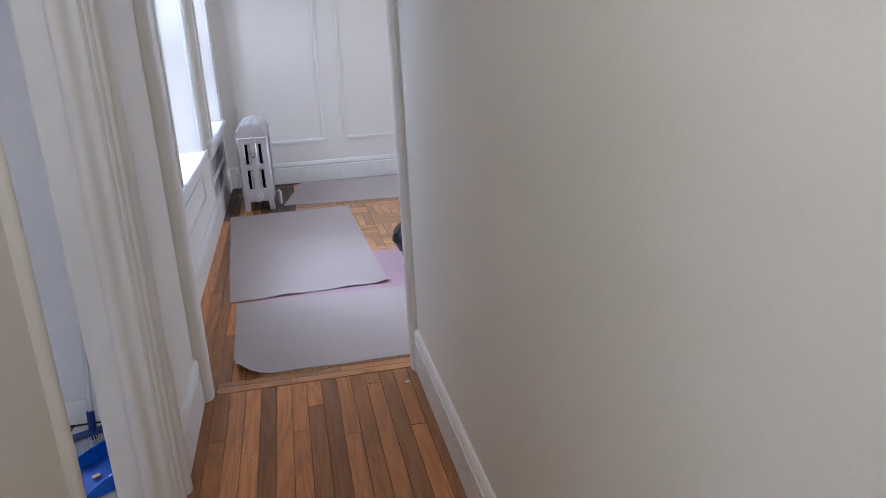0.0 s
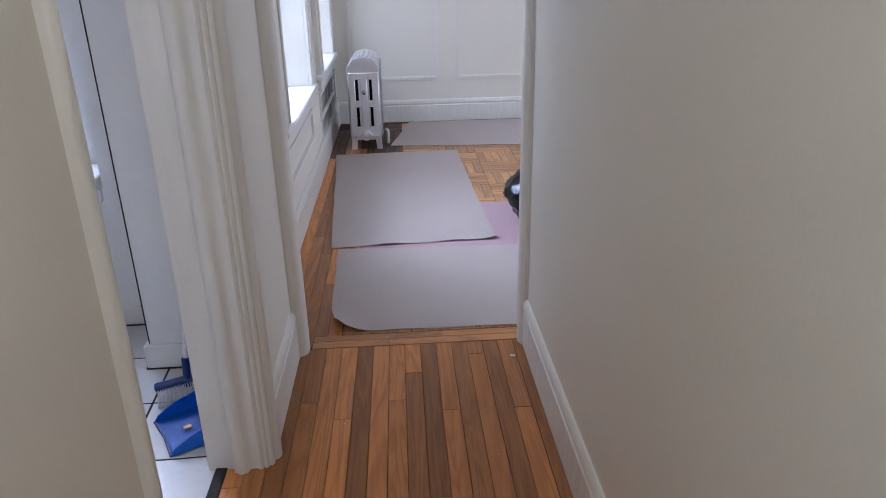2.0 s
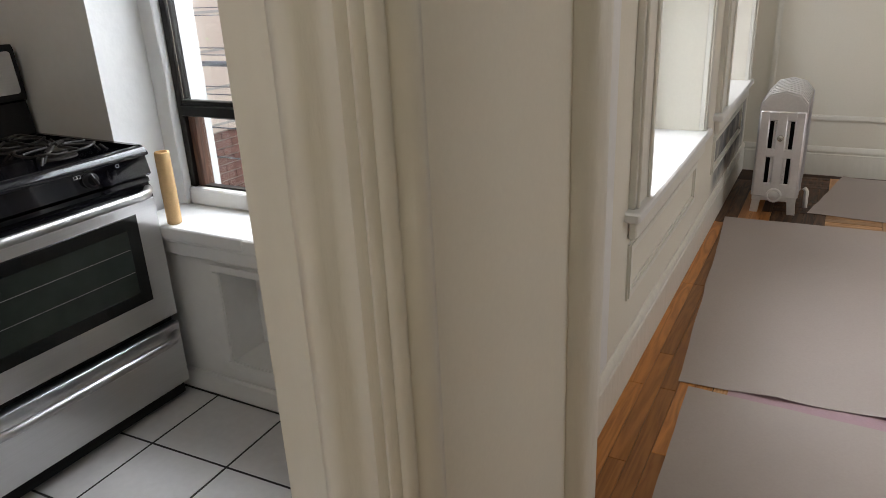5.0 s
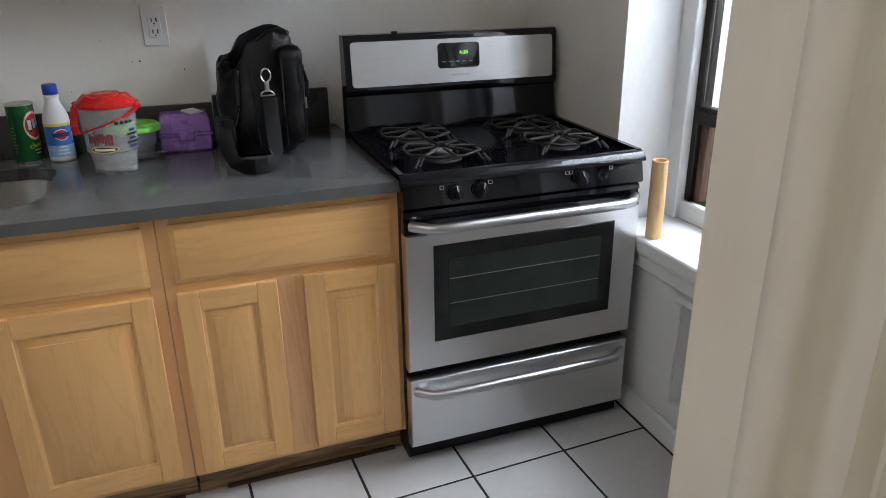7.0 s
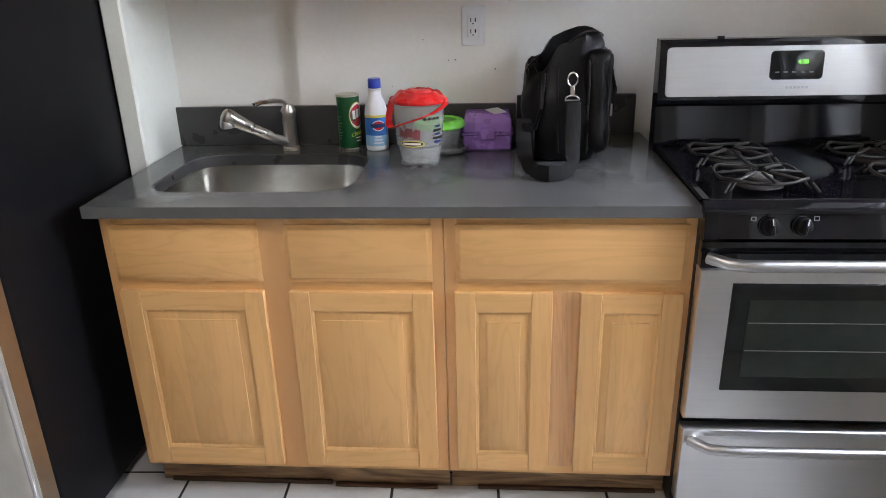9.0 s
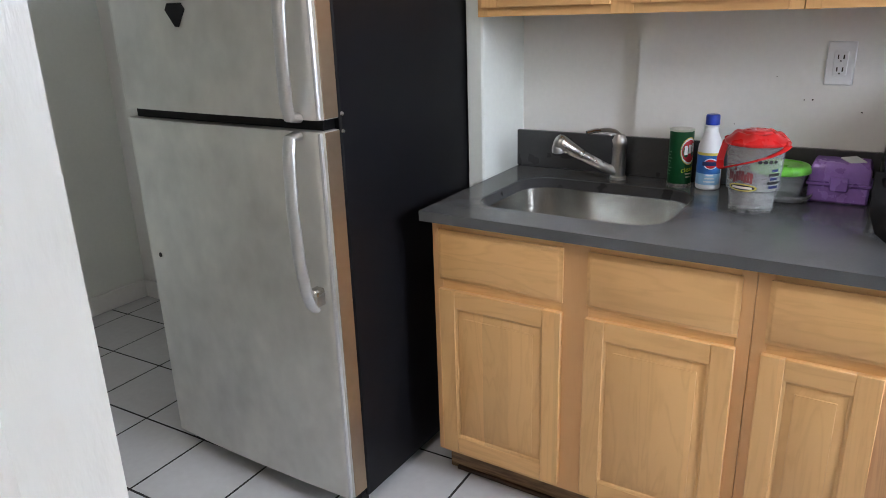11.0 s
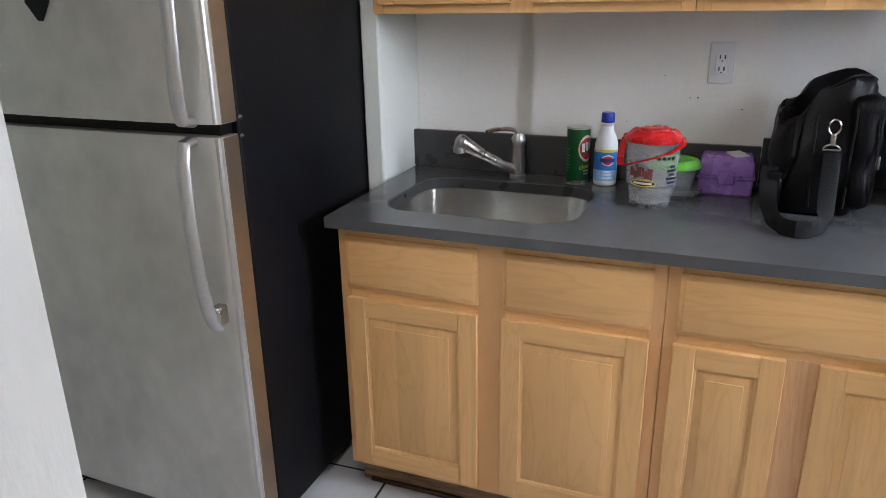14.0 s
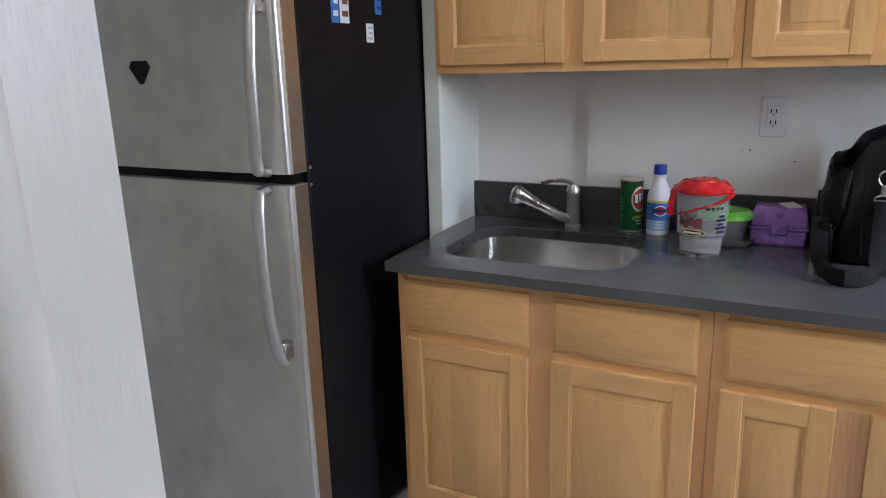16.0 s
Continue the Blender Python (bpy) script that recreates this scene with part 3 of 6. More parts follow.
# ---- windows ----
def living_window(name, y0, y1, s0, s1):
    """A deep white window: stool, apron, casing, sashes and glass."""
    w = tagged(thing(name, "white painted deep window with a broad sill", "window"), kind="structure")
    part("window_sill", boxes([(-1.12, -0.795, s0, s1, 0.632, 0.668)], 0.008), WHITE, w, "broad white sill")
    part("apron", boxes([(-0.845, -0.815, s0 + 0.05, s1 - 0.05, 0.56, 0.632)], 0.006), TRIM, w)
    for a, b in ((s0 + 0.04, y0), (y1, s1 - 0.04)):
        part("casing", boxes([(-0.846, -0.822, a, b, 0.668, 2.3), (-0.823, -0.812, a + 0.012, a + 0.035, 0.668, 2.3), (-0.823, -0.812, b - 0.03, b - 0.008, 0.668, 2.3)], 0.003), TRIM, w)
    for a, b in ((y0, y0 + 0.05), (y1 - 0.05, y1)):
        part("window_frame", boxes([(-1.14, -1.06, a, b, 0.668, 2.2)], 0.004), WHITE, w)
    for z in (0.668, 1.42, 2.14):
        part("rail", boxes([(-1.13, -1.08, y0 + 0.05, y1 - 0.05, z, z + 0.055)], 0.004), WHITE, w)
    pane = part("pane", boxes([(-1.106, -1.102, y0 + 0.05, y1 - 0.05, 0.723, 2.14)]), GLASS, w)
    pane.visible_shadow = False
    return w


living_window("window_1", 3.88, 4.95, 3.66, 5.04)
living_window("window_2", 5.65, 6.60, 5.37, 6.70)

kw = tagged(thing("window_3", "dark bronze sash window with a white sill and iron guard outside", "window"), kind="structure")
part("window_sill", boxes([(-2.40, -1.452, 3.040, 3.30, 0.60, 0.652)], 0.006), WHITE, kw, "chipped white painted sill")
part("sill_nosing", boxes([(-2.40, -1.875, 3.033, 3.042, 0.612, 0.655)], 0.006), WHITE, kw)
part("apron", boxes([(-2.40, -1.452, 3.060, UY, 0.545, 0.60)], 0.006), WHITE, kw)
part("sub_sill", boxes([(-2.345, -1.56, 3.27, 3.34, 0.652, 0.715)], 0.006), WHITE, kw, "weathered white lower sill")
for a, b in ((-2.416, -2.345), (-1.560, -1.449)):
    part("jamb", boxes([(a, b, 3.255, 3.36, 0.652, 2.25)], 0.004), WHITE, kw)
for a, b in ((-2.345, -2.318), (-1.588, -1.560)):
    part("stile", boxes([(a, b, 3.285, 3.335, 0.715, 2.2)], 0.003), SASH, kw)
part("side_liner", boxes([(-2.318, -2.285, 3.30, 3.35, 0.715, 1.0)], 0.003), BROWN_WOOD, kw, "brown wood liner")
part("meeting_rail", boxes([(-2.318, -1.588, 3.275, 3.325, 0.975, 1.012), (-2.318, -1.588, 3.285, 3.315, 1.012, 1.03)], 0.003), SASH, kw)
part("bottom_rail", boxes([(-2.318, -1.588, 3.30, 3.33, 0.715, 0.722)], 0.001), SASH, kw)
for z0, z1, y in ((0.722, 0.975, 3.32), (1.03, 2.2, 3.30)):
    pane = part("pane", boxes([(-2.318, -1.588, y - 0.002, y + 0.002, z0, z1)]), GLASS, kw)
    pane.visible_shadow = False
# narrow near-black strip along the corner edge
setting("corner_line", boxes([(-1.2445, -1.2405, 2.7225, 2.727, 0.10, 2.4)]), NEAR_BLACK, "thin dark line at the wall corner")

niche = thing("wall_niche_frame", "white painted frame round the niche with screw holes", "niche frame", (-1.89, 3.09, 0.12))
for b in ((NX0 - 0.03, NX1 + 0.03, 3.082, UY, NZ0 - 0.028, NZ0 - 0.002), (NX0 - 0.03, NX1 + 0.03, 3.084, UY, NZ1 + 0.002, NZ1 + 0.03),
          (NX0 - 0.03, NX0 - 0.002, 3.084, UY, NZ0, NZ1), (NX1 + 0.002, NX1 + 0.03, 3.084, UY, NZ0, NZ1)):
    part("bar", box(*b, bevel=0.003), WHITE, niche)
for x, y in ((NX1 - 0.001, 3.115), (NX1 - 0.001, 3.142), (NX1 - 0.001, 3.170)):
    part("hole", box(x - 0.002, x, y - 0.008, y + 0.008, 0.365, 0.381, bevel=0.003), NEAR_BLACK, niche)
for x in (-1.835, -1.80, -1.765):
    part("hole", box(x - 0.008, x + 0.008, 3.12, 3.136, NZ1 - 0.003, NZ1 - 0.0005), NEAR_BLACK, niche)

guard = thing("window_guard", "black iron window guard bars outside the kitchen window", "window guard", (-1.93, 3.56, 0.6))
for x, r in ((-2.505, 0.012), (-2.277, 0.010), (-1.940, 0.010), (-1.603, 0.010)):
    part("upright", boxes([(x - r, x + r, 3.556, 3.570, 0.665, 1.378)], 0.002), BARS, guard)
for x in (-2.352, -1.873):
    part("thin_upright", tube([(x, 3.572, 0.62), (x, 3.572, 1.12)], 0.003, 6), BARS, guard)
for z, r in ((0.747, 0.003), (0.868, 0.003), (0.905, 0.0025), (1.000, 0.0022), (1.030, 0.0022), (1.117, 0.011), (1.150, 0.0022), (1.176, 0.0022), (1.295, 0.0018), (1.322, 0.0018)):
    part("crossbar", tube([(-2.6, 3.575, z), (-1.3, 3.575, z)], r, 6), BARS, guard)

for x in (-2.6, -1.3):
    part("fixing_post", boxes([(x - 0.012, x + 0.012, 3.499, 3.59, 0.66, 0.69), (x - 0.012, x + 0.012, 3.55, 3.59, 0.62, 1.40)]), BARS, guard)

# ---- kitchen: base cabinets ----
XF = -2.287  # face of the face frames


def panel_door(cab, y0, y1, z0, z1, face, stile=0.054):
    """A framed door with a raised field: two stiles, two rails, a panel."""
    d = part("door", rings_x(y0 + stile, y1 - stile, z0 + stile, z1 - stile, face - 0.004, [(-0.004, -0.015), (-0.002, 0.0031), (0.003, 0.001), (0.007, -0.004), (0.009, -0.004), (0.011, -0.003), (0.028, 0.0012), (0.0285, 0.0034), (0.031, 0.0042)]), CAB_V, cab)
    for a, b in ((y0, y0 + stile), (y1 - stile, y1)):
        part("stile", box(face - 0.018, face, a, b, z0, z1, 0.0016), CAB_V, d)
    for a, b in ((z0, z0 + stile), (z1 - stile, z1)):
        part("rail", box(face - 0.018, face - 0.0006, y0 + stile, y1 - stile, a, b, 0.0016), CAB_H, d)
    return d


def drawer_front(cab, y0, y1, z0, z1, face):
    return part("drawer_front", rings_x(y0, y1, z0, z1, face, [(0, -0.018), (0, -0.009), (0.004, -0.007), (0.008, -0.0055), (0.010, -0.002), (0.015, 0)]), CAB_H, cab)


def base_cabinet(y0, y1, doors, drawers, label):
    cab = thing("base_cabinet", label, "cabinet", (-2.6, (y0 + y1) / 2, 0), "kitchen base cabinets")
    part("body", boxes([(-2.93, XF - 0.02, y0, y0 + 0.016, 0.11, 0.884), (-2.93, XF - 0.02, y1 - 0.016, y1, 0.11, 0.884), (-2.93, XF - 0.02, y0 + 0.016, y1 - 0.016, 0.11, 0.126),
                        (-2.93, -2.92, y0 + 0.016, y1 - 0.016, 0.126, 0.884)]), CAB_F, cab)
    edges = [y0]
    for a, b in zip(drawers, drawers[1:]):
        edges.append((a[1] + b[0]) / 2)
    edges.append(y1)
    for k, e in enumerate(edges):
        w = 0.04 if 0 < k < len(edges) - 1 else 0.022
        a, b = (e, e + 0.035) if k == 0 else ((e - 0.035, e) if k == len(edges) - 1 else (e - w, e + w))
        part("frame_stile", box(XF - 0.02, XF, a, b, 0.105, 0.884, 0.0015), CAB_F, cab)
    for a, b in ((0.850, 0.884), (0.655, 0.715), (0.105, 0.15)):
        part("frame_rail", box(XF - 0.0195, XF - 0.0008, y0 + 0.035, y1 - 0.035, a, b), CAB_H, cab)
    for a, b in drawers:
        drawer_front(cab, a, b, 0.700, 0.857, XF + 0.014)
    for a, b in doors:
        panel_door(cab, a, b, 0.124, 0.674, XF + 0.016)
    part("toe_kick", box(-2.36, -2.35, y0 + 0.003, y1 - 0.003, 0, 0.106), TOEKICK, cab, "stained wooden toe kick")
    return cab


base_cabinet(0.768, 1.660, [(0.793, 1.184), (1.252, 1.630)], [(0.791, 1.184), (1.252, 1.630)], "light maple base cabinet with two drawers over two doors")
cab2 = base_cabinet(1.661, 2.288, [(1.686, 1.938), (2.008, 2.266)], [(1.690, 2.266)], "light maple base cabinet with one wide drawer over two doors")
part("centre_stile", box(XF - 0.019, XF, 1.938, 2.008, 0.13, 0.675, 0.001), CAB_HEART, cab2)
tagged(part("loose_trim_strip", boxes([(-2.349, -2.338, 0.80, 1.30, 0, 0.014), (-2.349, -2.330, 1.31, 1.62, 0, 0.008), (-2.349, -2.336, 1.74, 2.26, 0, 0.011)], 0.002), OAK_OLD),
       "dark worn strip of wood along the toe kick", "trim strip")

# ---- worktop and sink ----
SX0, SX1, SY0, SY1, SR = -2.800, -2.380, 0.842, 1.405, 0.10


def round_rect(x0, x1, y0, y1, r, n=7):
    pts = []
    for cx, cy, a0 in ((x1 - r, y1 - r, 0), (x0 + r, y1 - r, 90), (x0 + r, y0 + r, 180), (x1 - r, y0 + r, 270)):
        for i in range(n + 1):
            a = radians(a0 + 90 * i / n)
            pts.append((cx + r * math.cos(a), cy + r * math.sin(a)))
    return pts


def slab_with_hole(outer, hole, z0, z1):
    bm = bmesh.new()
    for z in (z0, z1):
        loops = []
        for loop in (outer, hole):
            vs = [bm.verts.new((x, y, z)) for x, y in loop]
            loops += [bm.edges.new((vs[i], vs[(i + 1) % len(vs)])) for i in range(len(vs))]
        bmesh.ops.triangle_fill(bm, edges=loops, use_beauty=True)
    bm.verts.ensure_lookup_table()
    n0, n1 = len(outer), len(hole)
    tot = n0 + n1
    for start, n in ((0, n0), (n0, n1)):
        for i in range(n):
            a, b = start + i, start + (i + 1) % n
            bm.faces.new((bm.verts[a], bm.verts[b], bm.verts[tot + b], bm.verts[tot + a]))
    return bm


OUT = [(-2.250, 0.748), (-2.250, 2.297), (-2.62, 2.292), (-3.078, 2.285), (-3.078, 1.862), (-2.952, 1.858), (-2.952, 1.150), (-2.981, 1.144), (-2.981, 0.726), (-2.60, 0.737)]
worktop = tagged(part("worktop", slab_with_hole(OUT, round_rect(SX0 - 0.002, SX1 + 0.002, SY0 - 0.002, SY1 + 0.002, SR), 0.884, 0.914), QUARTZ), "dark grey polished quartz worktop on maple cabinets", "worktop")
# ring lining the cutout, its darker colour standing in for shade on the stone
bm = bmesh.new()
levels = [[bm.verts.new((x, y, z)) for x, y in round_rect(SX0 + d, SX1 - d, SY0 + d, SY1 - d, SR)] for d, z in ((-0.0015, 0.9125), (0.001, 0.911), (0.001, 0.880), (-0.0015, 0.880))]
for a, b in zip(levels, levels[1:]):
    for i in range(len(a)):
        bm.faces.new((a[i], a[(i + 1) % len(a)], b[(i + 1) % len(a)], b[i]))
part("sink_cutout_edge", bm, SPLASH, worktop, "stone edge of the sink cutout, coloured dark for its shade")
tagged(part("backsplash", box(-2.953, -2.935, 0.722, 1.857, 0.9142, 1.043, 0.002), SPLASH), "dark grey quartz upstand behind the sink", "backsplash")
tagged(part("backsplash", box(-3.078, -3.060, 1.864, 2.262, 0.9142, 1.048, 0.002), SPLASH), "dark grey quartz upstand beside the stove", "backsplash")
sink = thing("sink", "stainless steel undermount sink bowl with rounded corners", "sink", (-2.55, 1.137, 0.70))
bm = bmesh.new()
levels = []
for inset, z, r in ((-0.0012, 0.880, SR), (0.003, 0.879, SR), (0.006, 0.76, SR), (0.014, 0.725, SR - 0.01), (0.05, 0.706, 0.05), (0.12, 0.702, 0.03)):
    levels.append([bm.verts.new((x, y, z)) for x, y in round_rect(SX0 + inset, SX1 - inset, SY0 + inset, SY1 - inset, r)])
for a, b in zip(levels, levels[1:]):
    for i in range(len(a)):
        bm.faces.new((a[i], a[(i + 1) % len(a)], b[(i + 1) % len(a)], b[i]))
bm.faces.new(levels[-1])
part("bowl", bm, SINK, sink)
part("drain", lathe([(0.045, 0), (0.045, 0.004), (0.03, 0.004), (0.026, -0.004), (0.002, -0.004)], (-2.55, 1.137, 0.7025)), CHROME, sink)

faucet = thing("faucet", "satin nickel single-lever pull-out kitchen faucet", "faucet", (-2.868, 1.125, 0.914))
part("base", lathe([(0.027, 0), (0.027, 0.008), (0.023, 0.012), (0.022, 0.11), (0.024, 0.115), (0.024, 0.128), (0.015, 0.146), (0.004, 0.149)], (-2.868, 1.125, 0.914)), CHROME, faucet)
part("spout", tube([(-2.858, 1.115, 0.940), (-2.835, 1.090, 0.956), (-2.805, 1.060, 0.980), (-2.778, 1.030, 1.003)], 0.0155, 12), CHROME, faucet)
bm = bmesh.new()
ax0, ax1 = Vector((-2.782, 1.034, 1.000)), Vector((-2.735, 0.968, 1.050))
along = (ax1 - ax0).normalized()
across = along.cross(Vector((0, 0, 1))).normalized()
upward = across.cross(along)
loops = []
for f, r in ((0, 0.014), (0.08, 0.0185), (0.14, 0.0165), (0.2, 0.0185), (0.5, 0.021), (0.8, 0.0245), (0.95, 0.0255), (1.05, 0.022), (1.11, 0.012)):
    loops.append([bm.verts.new(ax0.lerp(ax1, f) + (across * math.cos(q) + upward * math.sin(q)) * r) for q in [2 * math.pi * i / 20 for i in range(20)]])
for p, q in zip(loops, loops[1:]):
    for i in range(20):
        bm.faces.new((p[i], p[(i + 1) % 20], q[(i + 1) % 20], q[i]))
bm.faces.new(loops[0][::-1]), bm.faces.new(loops[-1])
head = part("spray_head", bm, CHROME, faucet)
part("nozzle", lathe([(0.0165, -0.018), (0.0195, -0.016), (0.0205, 0.0), (0.016, 0.012)], (-2.736, 0.968, 1.030), 20), BAR_STEEL, faucet, "grey spray nozzle")
part("lever", tube([(-2.868, 1.126, 1.058), (-2.862, 1.112, 1.071), (-2.846, 1.090, 1.077), (-2.82, 1.056, 1.076), (-2.806, 1.036, 1.070)], 0.0065, 10, 0.014), CHROME, faucet)

# ---- upper cabinets ----
def wall_cabinet(y0, y1, doors, label):
    cab = thing("wall_cabinet", label, "cabinet", (-2.8, (y0 + y1) / 2, 1.435), "kitchen wall cabinets")
    part("body", boxes([(-2.952, -2.664, y0, y0 + 0.014, 1.437, 2.2), (-2.952, -2.664, y1 - 0.014, y1, 1.437, 2.2), (-2.952, -2.664, y0 + 0.014, y1 - 0.014, 1.447, 1.46), (-2.952, -2.664, y0 + 0.014, y1 - 0.014, 2.186, 2.2)]), CAB_F, cab)
    for a, b in ((y0, y0 + 0.036), (y1 - 0.036, y1), ((doors[0][1] + doors[1][0]) / 2 - 0.034, (doors[0][1] + doors[1][0]) / 2 + 0.034)):
        part("frame_stile", box(-2.663, -2.643, a, b, 1.435, 2.2, 0.0015), CAB_V, cab)
    for a, b in ((1.436, 1.476), (2.15, 2.199)):
        part("frame_rail", box(-2.6625, -2.6438, y0 + 0.036, y1 - 0.036, a, b), CAB_H, cab)
    for a, b in doors:
        panel_door(cab, a, b, 1.462, 2.17, -2.626, 0.054)
    return cab


wall_cabinet(0.730, 1.646, [(0.752, 1.158), (1.218, 1.622)], "light maple wall cabinet with two raised-panel doors")
wall_cabinet(1.647, 2.275, [(1.668, 1.945), (2.0, 2.252)], "light maple wall cabinet with two raised-panel doors beside the stove")

# ---- wall outlet ----
outlet = thing("wall_outlet", "white double wall outlet with a plain cover plate", "outlet", (-2.955, 1.72, 1.284))
part("cover_plate", box(-2.955, -2.949, 1.683, 1.757, 1.224, 1.345, 0.003), CARD_WHITE, outlet)
part("socket_body", box(-2.9495, -2.946, 1.702, 1.738, 1.250, 1.319, 0.002), CARD_WHITE, outlet)
for z in (1.281, 1.288):
    part("test_button", box(-2.9462, -2.9452, 1.714, 1.726, z - 0.0028, z + 0.0028, 0.0005), CARD_WHITE, outlet)
for z in (1.268, 1.302):
    for y, w in ((1.713, 0.0032), (1.727, 0.0038)):
        part("slot", box(-2.9462, -2.9455, y - w / 2, y + w / 2, z - 0.006, z + 0.006), NEAR_BLACK, outlet)
    part("earth_slot", lathe([(0.0025, 0), (0.0025, 0.001)], (0, 0, 0), 8), NEAR_BLACK, outlet).matrix_basis = pose(-2.9462, 1.720, z - 0.011, 0, 90, 0)

# screw holes and scuffs in the wall by the outlet
for y, z, r in ((1.640, 1.180, 0.0022), (1.662, 1.181, 0.0030), (1.560, 1.245, 0.0018), (1.790, 1.150, 0.0026), (1.455, 1.100, 0.0018)):
    m = part("nail_hole", lathe([(r, 0), (r * 0.6, 0.0006)], (0, 0, 0), 8), NEAR_BLACK)
    m.matrix_basis = pose(-2.9552, y, z, 0, 90, 0)
    tagged(m, "small dark nail hole in the white kitchen wall", "nail hole", "nail holes")

# ---- stove ----
def stove():
    y0, y1 = 2.280, 3.030
    ym = (y0 + y1) / 2
    s = thing("stove", "freestanding stainless and black gas range with oven and drawer", "stove", (-2.55, ym, 0))
    part("body", box(-2.86, -2.262, y0 + 0.002, y1 - 0.002, 0.014, 0.898, 0.003), BLACK_SATIN, s)
    for x, y in ((-2.30, y0 + 0.05), (-2.30, y1 - 0.05), (-2.82, y0 + 0.05), (-2.82, y1 - 0.05)):
        part("foot", lathe([(0.018, 0), (0.018, 0.012), (0.01, 0.014), (0.01, 0.046)], (x, y, 0), 12), BLACK_SATIN, s)
    dr = part("drawer", rings_x(y0 + 0.003, y1 - 0.004, 0.074, 0.308, -2.225, [(0, -0.036), (0, -0.006), (0.004, 0)]), STEEL, s, "brushed steel bottom drawer")
    part("handle", tube(bow((-2.226, y0 + 0.022, 0.272), (-2.226, y1 - 0.026, 0.272), (0.046, 0, 0), 16, 0.9), 0.0145, 10), BAR_STEEL, dr)
    door = part("oven_door", rings_x(y0 + 0.002, y1 - 0.002, 0.338, 0.764, -2.225, [(0, -0.036), (0, -0.006), (0.004, 0)]), STEEL, s, "brushed steel oven door")
    part("window_border", rings_x(2.362, 2.943, 0.428, 0.727, -2.2215, [(0, -0.004), (0.002, 0), (0.042, 0), (0.043, -0.001)]), OVEN_GLASS, door, "black glass border")
    part("window_pane", box(-2.2224, -2.2219, 2.407, 2.898, 0.470, 0.690), OVEN_VIEW, door, "dark glass")
    for z in (0.545, 0.622):
        part("oven_rack", tube([(-2.2215, 2.41, z), (-2.2215, 2.895, z)], 0.0011, 6), WIRE, door)
    part("vent_strip", prism_y([(-2.262, 0.764), (-2.232, 0.764), (-2.232, 0.800), (-2.240, 0.803), (-2.240, 0.812), (-2.234, 0.815), (-2.236, 0.828), (-2.246, 0.831), (-2.262, 0.834)], y0 + 0.003, y1 - 0.003), BLACK_GLOSS, s)
    part("handle", tube(bow((-2.226, y0 + 0.018, 0.792), (-2.226, y1 - 0.02, 0.792), (0.052, 0, 0), 18, 0.9), 0.0145, 12), BAR_STEEL, door)
    part("control_panel", prism_y([(-2.27, 0.836), (-2.229, 0.836), (-2.222, 0.842), (-2.236, 0.902), (-2.27, 0.902)], y0 + 0.001, y1 - 0.001), BLACK_GLOSS, s)
    for y, turn in ((2.427, 8), (2.502, -12), (2.815, 20)):
        k = part("knob", lathe([(0.023, 0), (0.023, 0.006), (0.019, 0.010), (0.018, 0.022), (0.012, 0.024)], (0, 0, 0), 20), BLACK_SATIN, s)
        k.matrix_basis = pose(-2.229, y, 0.872, 0, 78, 0)
        g = part("grip", box(-0.019, 0.019, -0.005, 0.005, 0.020, 0.032, 0.003), BLACK_SATIN, s)
        g.matrix_basis = pose(-2.229, y, 0.872, 0, 78, 0) @ pose(0, 0, 0, 0, 0, turn)
        w = part("pointer", box(-0.0192, -0.004, -0.0012, 0.0012, 0.0318, 0.0324), PRINT_GREY, s)
        w.matrix_basis = g.matrix_basis
    st = part("knob_stem", lathe([(0.017, 0), (0.017, 0.001), (0.015, 0.0012), (0.0042, 0.0014), (0.0042, 0.014)], (0, 0, 0), 18), BLACK_GLOSS, s, "bare knob stem")
    st.matrix_basis = pose(-2.2285, 2.892, 0.872, 0, 78, 0)
    for y, z in ((2.392, 0.888), (2.535, 0.889), (2.775, 0.889), (2.92, 0.890), (2.787, 0.889)):
        m = part("marking", boxes([(0, 0.0004, -0.006, 0.006, -0.005, -0.0036), (0, 0.0004, -0.006, 0.006, 0.0036, 0.005), (0, 0.0004, -0.006, -0.0046, -0.0036, 0.0036), (0, 0.0004, 0.0046, 0.006, -0.0036, 0.0036)]), PRINT_GREY, s)
        m.matrix_basis = pose(-2.2328, y, z, 0, -13, 0)
    top = part("cooktop", prism_y([(-2.262, 0.898), (-2.230, 0.899), (-2.223, 0.902), (-2.2225, 0.9055), (-2.2245, 0.910), (-2.2285, 0.9155), (-2.2335, 0.9205), (-2.2395, 0.9252), (-2.2465, 0.9290), (-2.2545, 0.931), (-2.264, 0.927), (-2.272, 0.921), (-2.79, 0.926), (-2.80, 0.934), (-2.80, 0.898)],
                                  y0 - 0.003, y1 + 0.003), BLACK_GLOSS, s, "glossy black enamel cooktop")
    for a, b in ((y0 - 0.003, y0 + 0.012), (y1 - 0.012, y1 + 0.003)):
        part("rim", prism_y([(-2.262, 0.918), (-2.25, 0.932), (-2.79, 0.940), (-2.80, 0.918)], a, b), BLACK_GLOSS, top)
    # burners and grates
    for gy in (2.455, 2.845):
        for bx in (-2.405, -2.655):
            part("burner", lathe([(0.060, 0), (0.058, 0.004), (0.036, 0.006), (0.034, 0.018), (0.028, 0.019)], (bx, gy, 0.923), 24), IRON, top)
            part("burner_cap", lathe([(0.031, 0), (0.032, 0.004), (0.026, 0.007)], (bx, gy, 0.942), 20), CAP_GREY if gy < 2.6 and bx > -2.5 else IRON, top)
        bm = bmesh.new()
        zt = 0.956
